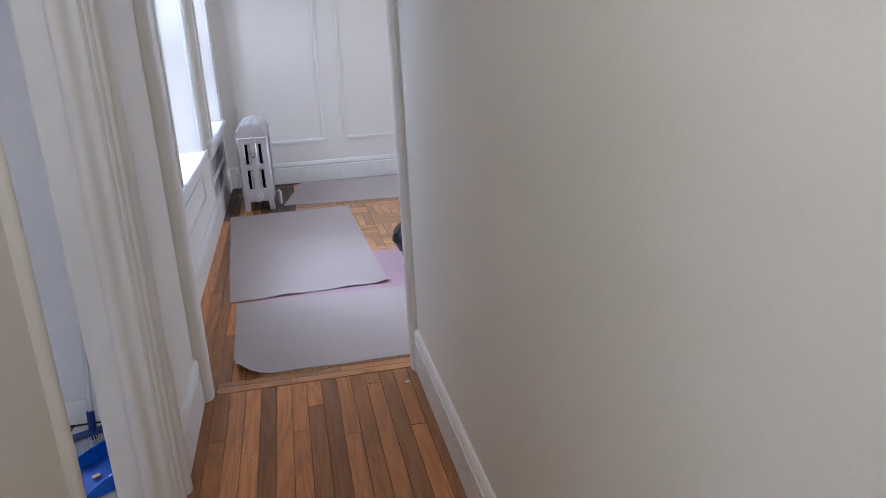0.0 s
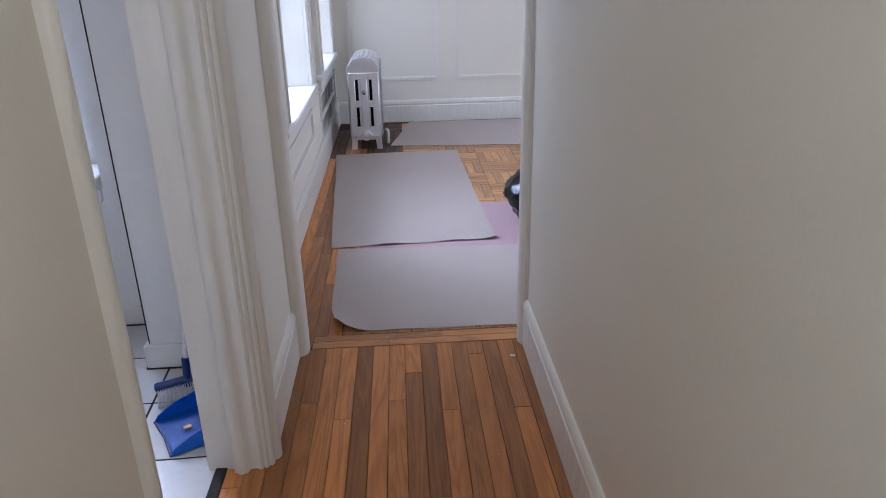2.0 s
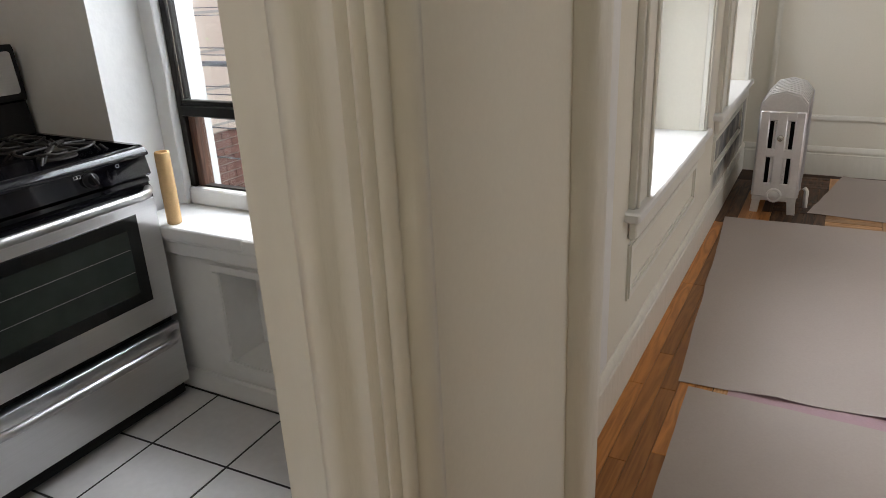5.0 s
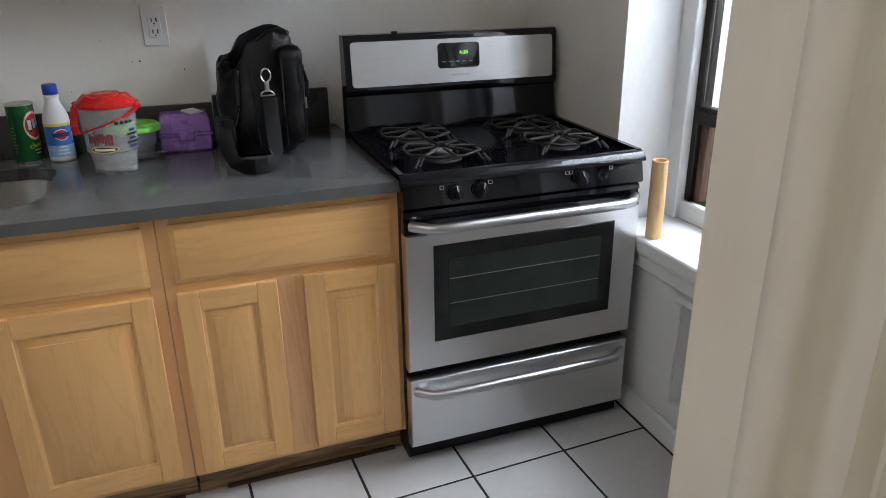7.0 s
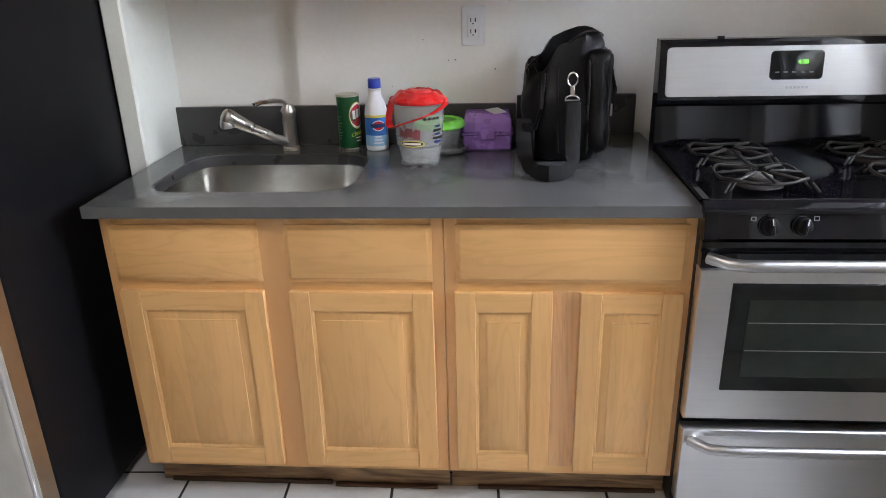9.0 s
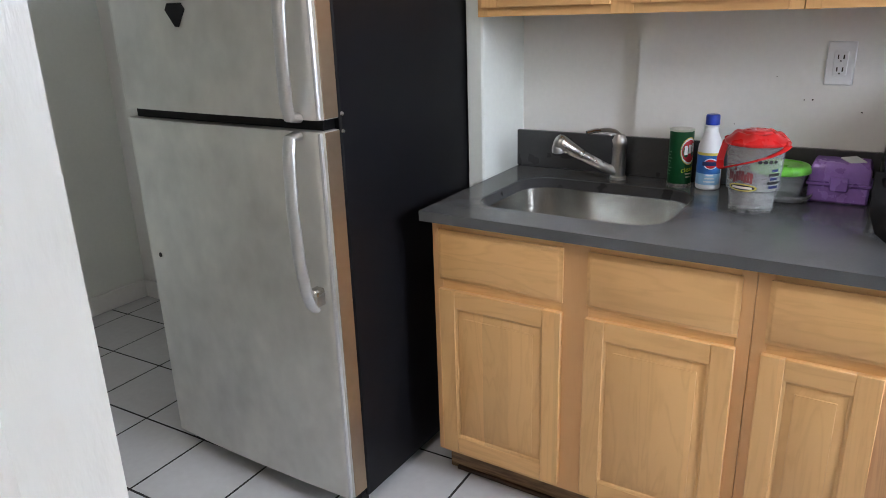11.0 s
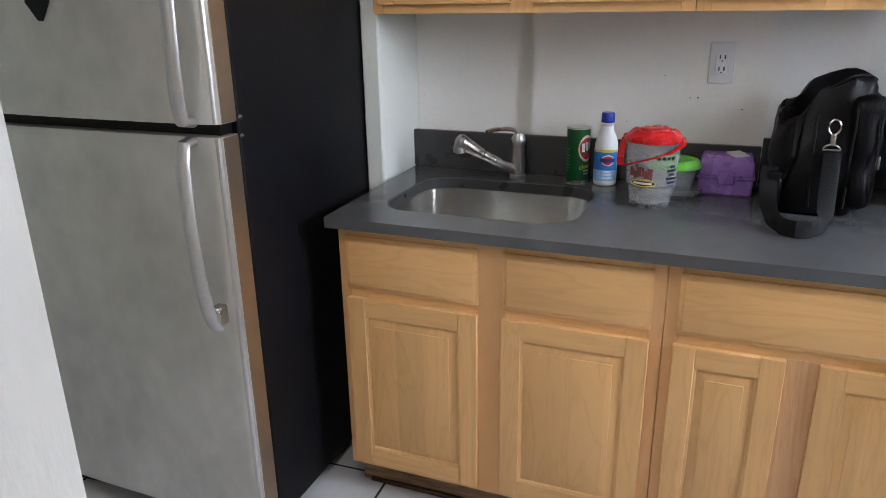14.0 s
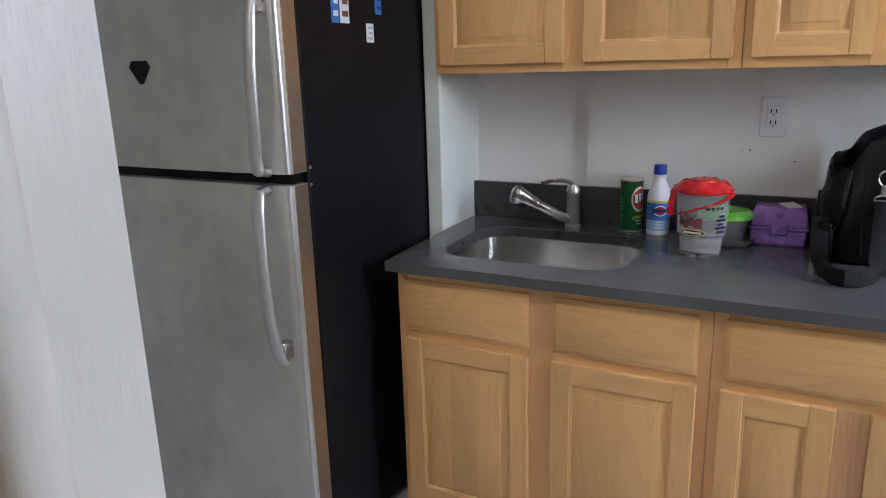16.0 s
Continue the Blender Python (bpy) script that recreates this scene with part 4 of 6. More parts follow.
        for bx in (-2.405, -2.655):
            for k in range(4):
                a = radians(45 + 90 * k)
                c, n = math.cos(a), math.sin(a)
                tube([(bx + 0.022 * c, gy + 0.022 * n, zt + 0.002), (bx + 0.07 * c, gy + 0.07 * n, zt), (bx + 0.105 * c, gy + 0.112 * n, zt - 0.004), (bx + 0.115 * c, gy + 0.135 * n, 0.930)], 0.0045, 6, bm=bm)
            loop = []
            for k in range(29):
                q = 2 * math.pi * k / 28
                cc, ss = math.cos(q), math.sin(q)
                loop.append((bx + 0.088 * math.copysign(abs(cc) ** 0.62, cc), gy + 0.105 * math.copysign(abs(ss) ** 0.62, ss), zt - 0.005 - 0.004 * math.cos(4 * q)))
            tube(loop, 0.0042, 6, bm=bm)
            for sx in (-1, 1):
                for sy in (-1, 1):
                    tube([(bx + sx * 0.080, gy + sy * 0.096, zt - 0.008), (bx + sx * 0.094, gy + sy * 0.112, 0.928)], 0.0042, 6, bm=bm)
                tube([(bx, gy + sx * 0.104, zt - 0.003), (bx, gy + sx * 0.06, zt + 0.001), (bx, gy + sx * 0.026, zt + 0.002)], 0.0042, 6, bm=bm)
        tube([(-2.29, gy, zt), (-2.385, gy, zt + 0.002)], 0.0042, 6, bm=bm)
        tube([(-2.425, gy, zt + 0.002), (-2.53, gy, zt - 0.004), (-2.635, gy, zt + 0.002)], 0.0042, 6, bm=bm)
        part("grate", bm, IRON, s, "black cast iron burner grate")
    # back guard
    bg = part("back_guard", prism_y([(-2.80, 0.930), (-2.788, 0.934), (-2.792, 0.965), (-2.806, 1.050), (-2.794, 1.058), (-2.792, 1.075), (-2.806, 1.230), (-2.814, 1.243), (-2.86, 1.243), (-2.86, 0.90), (-2.80, 0.90)],
                                    y0 - 0.008, y1 + 0.004), BLACK_GLOSS, s)
    bm = bmesh.new()
    pl = round_rect(0, 0.142, 0, y1 - y0 - 0.026, 0.012, 4)
    for k in (0, 0.004):
        vs = [bm.verts.new((k, b, a)) for a, b in pl]
        bm.faces.new(vs)
    bm.verts.ensure_lookup_table()
    n = len(pl)
    for i in range(n):
        bm.faces.new((bm.verts[i], bm.verts[(i + 1) % n], bm.verts[n + (i + 1) % n], bm.verts[n + i]))
    pan = part("steel_panel", bm, STEEL, bg)
    tilt = pose(-2.7932, y0 + 0.013, 1.080, 0, -5.2, 0)
    pan.matrix_basis = tilt
    bm = bmesh.new()
    loops = [[bm.verts.new((d, y, z)) for y, z in round_rect(0.295 + e, 0.445 - e, 0.046 + e, 0.128 - e, 0.012, 5)] for d, e in ((0.0035, 0), (0.0058, 0), (0.0065, 0.0015))]
    for a, b in zip(loops, loops[1:]):
        for i in range(len(a)):
            bm.faces.new((a[i], a[(i + 1) % len(a)], b[(i + 1) % len(a)], b[i]))
    bm.faces.new(loops[-1]), bm.faces.new(loops[0][::-1])
    disp = part("display", bm, OVEN_GLASS, bg)
    disp.matrix_basis = tilt
    t = writing("clock_digits", "4:38", 0.018, tilt @ Matrix.Translation((0.0070, 0.387, 0.096)) @ Euler((radians(90), 0, radians(90))).to_matrix().to_4x4(), DIGIT, bg)
    for i in range(5):
        m = part("key_mark", box(0.0066, 0.0069, 0.310 + 0.024 * i, 0.322 + 0.024 * i, 0.066, 0.069), PRINT_GREY, bg)
        m.matrix_basis = tilt
    for i in range(6):
        m = part("badge_mark", box(0.0041, 0.0046, 0.345 + 0.011 * i, 0.353 + 0.011 * i, 0.020, 0.027), PRINT_GREY, bg)
        m.matrix_basis = tilt
    part("vent_nub", box(-2.84, -2.825, y0 + 0.16, y0 + 0.18, 1.243, 1.249, 0.002), BLACK_SATIN, bg)
    return s


stove()


# ---- refrigerator ----
def fridge():
    y0, y1 = -0.145, 0.656
    f = thing("refrigerator", "top-freezer refrigerator with smudged steel doors and black sides", "refrigerator", (-2.4, 0.25, 0))
    part("body", box(-2.775, -2.045, y0 + 0.006, y1, 0.03, 1.70, 0.006), FRIDGE_SIDE, f, "black textured side")
    for y in (y0 + 0.05, y1 - 0.04):
        part("foot", box(-2.06, -2.02, y - 0.03, y + 0.03, 0, 0.05, 0.004), BLACK_SATIN, f)
    part("base_grille", box(-2.05, -2.035, y0 + 0.02, y1 - 0.02, 0.03, 0.075), BLACK_SATIN, f)
    part("hinge_cover", box(-2.046, -2.0, y0 + 0.02, y1 - 0.02, 1.176, 1.206), BLACK_SATIN, f)

    def door(name, z0, z1):
        poly = [(-2.038, y1 - 0.001), (-2.038, y0), (-1.985, y0), (-1.972, y0 + 0.012), (-1.962, y0 + 0.2), (-1.960, (y0 + y1) / 2), (-1.962, y1 - 0.2), (-1.968, y1 - 0.030), (-1.974, y1 - 0.012), (-1.984, y1 - 0.001)]
        d = part(name, prism(poly, z0, z1), FSTEEL, f, "smudged stainless steel door", smooth=30)
        part("edge_trim", prism([(-2.037, y1 + 0.0015), (-2.037, y1 - 0.002), (-1.984, y1 - 0.002), (-1.984, y1 + 0.0015)], z0 + 0.002, z1 - 0.002), BRONZE_EDGE, d)
        part("edge_bead", tube([(-1.9745, y1 - 0.010, z0 + 0.002), (-1.9745, y1 - 0.010, z1 - 0.002)], 0.006, 8), STEEL, d)
        return d

    lower = door("fridge_door", 0.068, 1.176)
    upper = door("freezer_door", 1.206, 1.70)
    part("handle", tube([(-1.962, 0.580, 1.167), (-1.932, 0.580, 1.163), (-1.922, 0.581, 1.12), (-1.912, 0.586, 0.98), (-1.911, 0.593, 0.84), (-1.919, 0.600, 0.745), (-1.930, 0.603, 0.708), (-1.944, 0.604, 0.694)], 0.013, 12, 0.019, up=(1, 0, 0)), STEEL, lower)
    part("handle_bracket", box(-1.970, -1.930, 0.590, 0.622, 0.700, 0.752, 0.005), CHROME, lower)
    part("handle", tube([(-1.962, 0.612, 1.66), (-1.935, 0.612, 1.655), (-1.921, 0.611, 1.60), (-1.912, 0.606, 1.48), (-1.913, 0.600, 1.36), (-1.922, 0.590, 1.25), (-1.932, 0.587, 1.216), (-1.962, 0.586, 1.212)], 0.013, 12, 0.019, up=(1, 0, 0)), STEEL, upper)
    part("handle_bracket", box(-1.970, -1.930, 0.596, 0.628, 1.60, 1.645, 0.005), CHROME, upper)
    for z in (1.168, 1.214):
        part("screw", lathe([(0.006, 0), (0.005, 0.003)], (0, 0, 0), 10), CHROME, f).matrix_basis = pose(-2.052, y1 + 0.0005, z, -90, 0, 0)
    part("plug_hole", lathe([(0.008, 0), (0.008, 0.002)], (0, 0, 0), 12), NEAR_BLACK, lower).matrix_basis = pose(-1.9695, -0.082, 0.735, 0, 90, 0)
    return f


fridge()


def flat_on_x(name, pts, x, y, z, material, label, category, thick=0.004):
    bm = bmesh.new()
    a = [bm.verts.new((x, y + p, z + q)) for p, q in pts]
    b = [bm.verts.new((x + thick, y + p * 0.94, z + q * 0.94)) for p, q in pts]
    bm.faces.new(a[::-1]), bm.faces.new(b)
    for i in range(len(pts)):
        bm.faces.new((a[i], a[(i + 1) % len(pts)], b[(i + 1) % len(pts)], b[i]))
    return tagged(part(name, bm, material), label, category)


flat_on_x("gem_magnet", [(-0.030, 0.028), (0.028, 0.028), (0.041, 0.011), (0.008, -0.035), (-0.006, -0.035), (-0.041, 0.011)], -1.9605, 0.172, 1.473, BLACK_SATIN, "black gem-shaped magnet on the freezer door", "magnet")
side_y = 0.656
for name, x0, x1, z0, z1, mats, lab in (("photo_magnet", -2.275, -2.232, 1.585, 1.70, (CARD_WHITE, LABEL_BROWN), "white printed strip magnet on the black fridge side"),
                                        ("card_magnet", -2.228, -2.192, 1.585, 1.70, (LABEL_BLUE, CARD_WHITE), "blue printed strip magnet on the black fridge side"),
                                        ("tag_magnet", -2.396, -2.358, 1.535, 1.588, (CARD_WHITE, PRINT_GREY), "small white tag magnet on the black fridge side"),
                                        ("oval_magnet", -2.445, -2.410, 1.615, 1.70, (LABEL_BLUE, NAVY), "blue oval magnet on the black fridge side")):
    o = thing(name, lab, "magnet", ((x0 + x1) / 2, side_y, z0))
    part("sheet", box(x0, x1, side_y, side_y + 0.0025, z0, z1, 0.001 if name != "oval_magnet" else 0.001), mats[0], o)
    for i in range(3):
        zz = z0 + (z1 - z0) * (0.15 + 0.28 * i)
        part("print", box(x0 + 0.006, x1 - 0.008 - 0.004 * (i % 2), side_y + 0.0025, side_y + 0.0029, zz, zz + (z1 - z0) * 0.13), mats[1], o)


# ---- things on the worktop ----
ZC = 0.9143
can = thing("cleanser_can", "green cylindrical cleanser can with a red and cream emblem", "can", (-2.885, 1.318, ZC))
part("body", lathe([(0.036, 0.004), (0.0365, 0.008), (0.0365, 0.166), (0.036, 0.170)], (-2.885, 1.318, ZC), 36), GREEN, can)
for z in (0.0, 0.168):
    part("rim", lathe([(0.035, z), (0.0378, z + 0.001), (0.0378, z + 0.006), (0.035, z + 0.007), (0.030, z + 0.0045), (0.004, z + 0.0045)], (-2.885, 1.318, ZC), 32), TIN, can)


def curved_label(name, centre, r, a0, a1, z0, z1, material, parent, n=10, oval=False):
    """A printed patch that follows a round side; angles from +x towards +y."""
    bm = bmesh.new()
    if oval:
        mid = bm.verts.new((centre[0] + r * math.cos(radians((a0 + a1) / 2)), centre[1] + r * math.sin(radians((a0 + a1) / 2)), centre[2] + (z0 + z1) / 2))
        vs = []
        for i in range(20):
            q = 2 * math.pi * i / 20
            a = radians((a0 + a1) / 2 + (a1 - a0) / 2 * math.cos(q))
            vs.append(bm.verts.new((centre[0] + r * math.cos(a), centre[1] + r * math.sin(a), centre[2] + (z0 + z1) / 2 + (z1 - z0) / 2 * math.sin(q))))
        for i in range(20):
            bm.faces.new((mid, vs[i], vs[(i + 1) % 20]))
    else:
        cols = []
        for i in range(n + 1):
            a = radians(a0 + (a1 - a0) * i / n)
            cols.append([bm.verts.new((centre[0] + r * math.cos(a), centre[1] + r * math.sin(a), centre[2] + z)) for z in (z0, z1)])
        for p, q in zip(cols, cols[1:]):
            bm.faces.new((p[0], q[0], q[1], p[1]))
    return part(name, bm, material, parent)


CC = (-2.885, 1.318, ZC)
def curved_writing(text, centre, r, angle, z, size, material, parent, slope=0.0):
    """Built-in lettering bent round an upright cylinder."""
    ob = writing("print_word", text, size, Matrix.Identity(4), material, parent)
    for v in ob.data.vertices:
        x, y, h = v.co
        a = radians(angle) + x / r
        v.co = (centre[0] + (r + h) * math.cos(a), centre[1] + (r + h) * math.sin(a), centre[2] + z + y + slope * x)
    return ob


curved_label("emblem_border", CC, 0.0368, 12, 104, 0.066, 0.152, LABEL_YELLOW, can, oval=True)
curved_label("emblem", CC, 0.0370, 15, 101, 0.069, 0.149, CARD_WHITE, can, oval=True)
curved_label("emblem_field", CC, 0.0372, 20, 98, 0.074, 0.144, LABEL_RED, can, oval=True)
for i in range(3):
    curved_label("emblem_bar", CC, 0.0374, 30 + 21 * i, 46 + 21 * i, 0.098 + 0.004 * i, 0.126 + 0.003 * i, CARD_WHITE, can, 4)
curved_writing("clean", CC, 0.0371, 54, 0.052, 0.022, LIME_PRINT, can, 0.15)
curved_label("print_band", CC, 0.0371, 40, 76, 0.036, 0.040, LABEL_CREAM, can)
curved_label("print_band", CC, 0.0371, 44, 72, 0.026, 0.030, LABEL_CREAM, can)
for i in range(8):
    curved_label("print_line", CC, 0.0371, -64, -38 + 5 * (i % 3), 0.034 + 0.010 * i, 0.037 + 0.010 * i, PRINT_GREEN, can, 4)

bottle = thing("bleach_bottle", "small white plastic bottle with a blue cap and blue label", "bottle", (-2.866, 1.410, ZC))
BC = (-2.866, 1.410, ZC)
part("body", lathe([(0.032, 0), (0.036, 0.004), (0.036, 0.115), (0.0345, 0.132), (0.029, 0.150), (0.022, 0.166), (0.0185, 0.178), (0.0185, 0.186), (0.021, 0.188), (0.021, 0.192), (0.017, 0.194), (0.017, 0.2)], BC, 32), CARD_WHITE, bottle)
part("cap", lathe([(0.0198, 0.195), (0.0205, 0.197), (0.0200, 0.222), (0.0175, 0.225), (0.003, 0.225)], BC, 32), BLUE_CAP, bottle)
curved_label("label", BC, 0.0364, -75, 75, 0.050, 0.108, LABEL_BLUE, bottle, 16)
curved_label("label_pale", BC, 0.0364, -75, 75, 0.016, 0.050, LABEL_SKY, bottle, 16)
curved_label("label_gold", BC, 0.0366, -75, 75, 0.106, 0.114, LABEL_YELLOW, bottle, 16)
curved_label("emblem", BC, 0.0367, -14, 52, 0.064, 0.098, CARD_WHITE, bottle, oval=True)
curved_label("emblem_field", BC, 0.0368, -8, 46, 0.067, 0.095, LABEL_RED, bottle, oval=True)
curved_label("emblem_bar", BC, 0.0370, -20, 56, 0.075, 0.087, LABEL_NAVY, bottle)
for i in range(3):
    curved_label("print_line", BC, 0.0366, -8 + 4 * i, 44 - 5 * i, 0.024 + 0.010 * i, 0.028 + 0.010 * i, CARD_WHITE, bottle, 6)

PC = (-2.668, 1.569, ZC)
pail = thing("plastic_pail", "clear plastic pail with a red lid and red carry handle", "pail", PC)
prof = [(0.057, 0.012), (0.058, 0.028), (0.062, 0.058), (0.067, 0.062), (0.0735, 0.184), (0.074, 0.188), (0.0722, 0.188), (0.0655, 0.064), (0.0605, 0.060), (0.0555, 0.016), (0.004, 0.014)]
part("tub", lathe(prof, PC, 40), FROST, pail, "frosted clear plastic")
for i in range(8):
    a = 2 * math.pi * (i + 0.5) / 8
    part("foot", lathe([(0.0125, 0), (0.0145, 0.005), (0.0145, 0.016)], (PC[0] + 0.044 * math.cos(a), PC[1] + 0.044 * math.sin(a), ZC), 10), FROST, pail)


def lobed_lid(centre, rings, lobes, n=64):
    """A domed lid whose crown swells into soft lobes; rings of (radius, height, swell)."""
    bm = bmesh.new()
    loops = []
    for r, z, w in rings:
        lp = []
        for i in range(n):
            a = 2 * math.pi * i / n
            k = 0.5 + 0.5 * math.cos(lobes * a)
            rr = r * (1 + 0.05 * w * k)
            lp.append(bm.verts.new((centre[0] + rr * math.cos(a), centre[1] + rr * math.sin(a), centre[2] + z + 0.004 * w * k)))
        loops.append(lp)
    for p, q in zip(loops, loops[1:]):
        for i in range(n):
            bm.faces.new((p[i], p[(i + 1) % n], q[(i + 1) % n], q[i]))
    bm.faces.new(loops[-1])
    return bm


part("lid", lobed_lid(PC, [(0.078, 0.183, 0), (0.0805, 0.186, 0), (0.0805, 0.192, 0), (0.077, 0.196, 0), (0.068, 0.201, 0.5), (0.060, 0.207, 1), (0.053, 0.212, 1), (0.045, 0.212, 0.5), (0.041, 0.210, 0), (0.038, 0.217, 0), (0.034, 0.219, 0), (0.004, 0.219, 0)], 7), RED, pail, "glossy red domed lid")
hp = []
for i in range(19):
    f = i / 18
    a = radians(-102 + 178 * f)
    dip = (f / 0.24) ** 0.7 if f < 0.24 else ((1 - f) / 0.76) ** 1.15
    r = 0.083 + 0.012 * math.sin(math.pi * f)
    hp.append((PC[0] + r * math.cos(a), PC[1] + r * math.sin(a), ZC + 0.183 - 0.068 * dip))
part("handle", tube(hp, 0.0024, 8, 0.0095, up=(0, 0, 1)), RED, pail)
for a in (-102, 76):
    a = radians(a)
    h = part("handle_hub", box(-0.005, 0.005, -0.010, 0.010, -0.010, 0.010, 0.003), RED, pail)
    h.matrix_basis = pose(PC[0] + 0.081 * math.cos(a), PC[1] + 0.081 * math.sin(a), ZC + 0.186, 0, 0, math.degrees(a))
pr = random.Random(12)
for i in range(9):
    a0, z0 = -46 + 6 * i, 0.086 + 0.012 * pr.random()
    curved_label("snack_print", PC, 0.0722, a0, a0 + 5.2, z0, z0 + 0.018 + 0.012 * pr.random(), LABEL_MAROON, pail, 3)
curved_label("yellow_print", PC, 0.0700, -46, 18, 0.064, 0.084, LABEL_YELLOW, pail, oval=True)
curved_label("dark_print", PC, 0.0704, -42, 14, 0.067, 0.081, LABEL_BLACK, pail, oval=True)
curved_label("word_print", PC, 0.0708, -36, 8, 0.071, 0.077, LABEL_CREAM, pail, 8)
for i in range(3):
    curved_label("small_print", PC, 0.0736, -50 + 9 * i, -44 + 9 * i, 0.118 + 0.006 * (i % 2), 0.136 - 0.004 * i, LABEL_YELLOW if i % 2 else LABEL_MAROON, pail, oval=True)
for i, (a0, a1) in enumerate(((40, 62), (36, 66), (42, 58), (38, 64), (44, 60))):
    curved_label("side_print", PC, 0.0738, a0, a1, 0.074 + 0.011 * i, 0.081 + 0.011 * i, (LABEL_NAVY, LABEL_BLACK, LABEL_NAVY, LABEL_BLACK, LABEL_NAVY)[i], pail, 5)
for i in range(4):
    curved_label("word_ring", PC, 0.0738, 14 + 11 * i, 23 + 11 * i, 0.140, 0.149, LABEL_BLACK, pail, oval=True)

GC = (-2.827, 1.616, ZC + 0.0045)
tub = thing("food_container", "round clear food container with a lime green lid", "container", GC)
part("bowl", lathe([(0.052, 0), (0.057, 0.006), (0.072, 0.078), (0.070, 0.078), (0.054, 0.009), (0.004, 0.008)], GC, 36), FROST, tub)
part("lid", lathe([(0.078, 0.074), (0.081, 0.077), (0.080, 0.088), (0.072, 0.096), (0.058, 0.098), (0.056, 0.094), (0.004, 0.094)], GC, 36), LIME, tub, "lime green lid")
dish = thing("shallow_dish", "shallow clear plastic lid with grip tabs on the worktop", "dish", (-2.827, 1.608, ZC))
bm = bmesh.new()
rr = []
for inset, z in ((0.01, 0.0), (0.0, 0.012), (-0.006, 0.020), (-0.006, 0.024), (0.004, 0.022), (0.014, 0.004)):
    rr.append([bm.verts.new((x, y, ZC + z)) for x, y in round_rect(-2.900 + inset, -2.754 - inset, 1.515 + inset, 1.700 - inset, 0.04, 5)])
for a, b in zip(rr, rr[1:]):
    for i in range(len(a)):
        bm.faces.new((a[i], a[(i + 1) % len(a)], b[(i + 1) % len(a)], b[i]))
bm.faces.new(rr[-1]), bm.faces.new(rr[0][::-1])
part("tray", bm, FROST, dish)

case = thing("craft_case", "small translucent purple plastic case with a front latch", "case", (-2.87, 1.765, ZC))
part("base", box(-2.930, -2.822, 1.690, 1.841, ZC, ZC + 0.052, 0.006), PURPLE, case)
part("rim", box(-2.933, -2.817, 1.685, 1.846, ZC + 0.050, ZC + 0.058, 0.002), PURPLE, case)
bm = bmesh.new()
lo = [(-2.930, 1.690), (-2.822, 1.690), (-2.822, 1.841), (-2.930, 1.841)]
va = [bm.verts.new((x, y, ZC + 0.058)) for x, y in lo]
vb = [bm.verts.new((x, y, ZC + 0.090)) for x, y in lo]
vc = [bm.verts.new((-2.876 + (x + 2.876) * 0.84, 1.7655 + (y - 1.7655) * 0.9, ZC + 0.114)) for x, y in lo]
for p, q in ((va, vb), (vb, vc)):
    for i in range(4):
        bm.faces.new((p[i], p[(i + 1) % 4], q[(i + 1) % 4], q[i]))
bm.faces.new(vc), bm.faces.new(va[::-1])
bmesh.ops.bevel(bm, geom=list(bm.edges), offset=0.003, segments=1, affect="EDGES")
part("lid", bm, PURPLE, case)
part("latch", box(-2.820, -2.812, 1.744, 1.790, ZC + 0.036, ZC + 0.076, 0.003), PURPLE, case)
for i in range(14):
    part("rib", box(-2.8218, -2.8206, 1.696 + 0.0105 * i, 1.700 + 0.0105 * i, ZC + 0.060, ZC + 0.090), PURPLE, case)
slip = part("folded_card", box(-0.03, 0.03, -0.022, 0.022, 0, 0.004, 0.001), CARD_WHITE)
slip.matrix_basis = pose(-2.872, 1.792, ZC + 0.1145, 3, 4, 28)
tagged(slip, "small folded printed card on the purple case", "card")

# ---- shoulder bag ----
def blob(rings, n=28):
    """A closed skin through rings of (x, y, z, half depth, half width, squareness)."""
    bm = bmesh.new()
    loops = []
    for cx, cy, z, a, b, sq, tiltx in rings:
        lp = []
        for i in range(n):
            q = 2 * math.pi * i / n
            c, s = math.cos(q), math.sin(q)
            c = math.copysign(abs(c) ** sq, c)
            s = math.copysign(abs(s) ** sq, s)
            wob = 0.009 * noise.noise(Vector((cx * 9 + c * 2, cy * 9 + s * 2, z * 22)))
            lp.append(bm.verts.new((cx + c * (a + wob), cy + s * (b + wob), z + tiltx * s + 0.022 * noise.noise(Vector((c * 2.2 + 5, s * 2.2, 4))) * (1 if z > 1.0 else 0))))
        loops.append(lp)
    for p, q in zip(loops, loops[1:]):
        for i in range(n):
            bm.faces.new((p[i], p[(i + 1) % n], q[(i + 1) % n], q[i]))
    bm.faces.new(loops[0][::-1])
    bm.faces.new(loops[-1])
    return bm


bag = thing("shoulder_bag", "open black leather shoulder bag slumped on the worktop", "bag", (-2.75, 2.0, ZC))
def slump(p):
    """The mouth peaks behind its middle and sags towards both ends."""
    s = (p.y - 2.0) / 0.11
    f = min(1.0, max(0.0, (p.z - ZC - 0.15) / 0.13))
    u = min(1.0, max(0.0, (s + 0.80) / 0.55))
    p.z += f * (0.060 * u * u * (3 - 2 * u) + 0.004 - 0.030 * max(0.0, s - 0.42))
    p.z -= f * 0.042 * min(1.0, max(0.0, (p.x + 2.79) / 0.06)) * min(1.0, max(0.0, 0.30 - s))
    p.y -= f * 0.008 * max(0.0, s - 0.2)


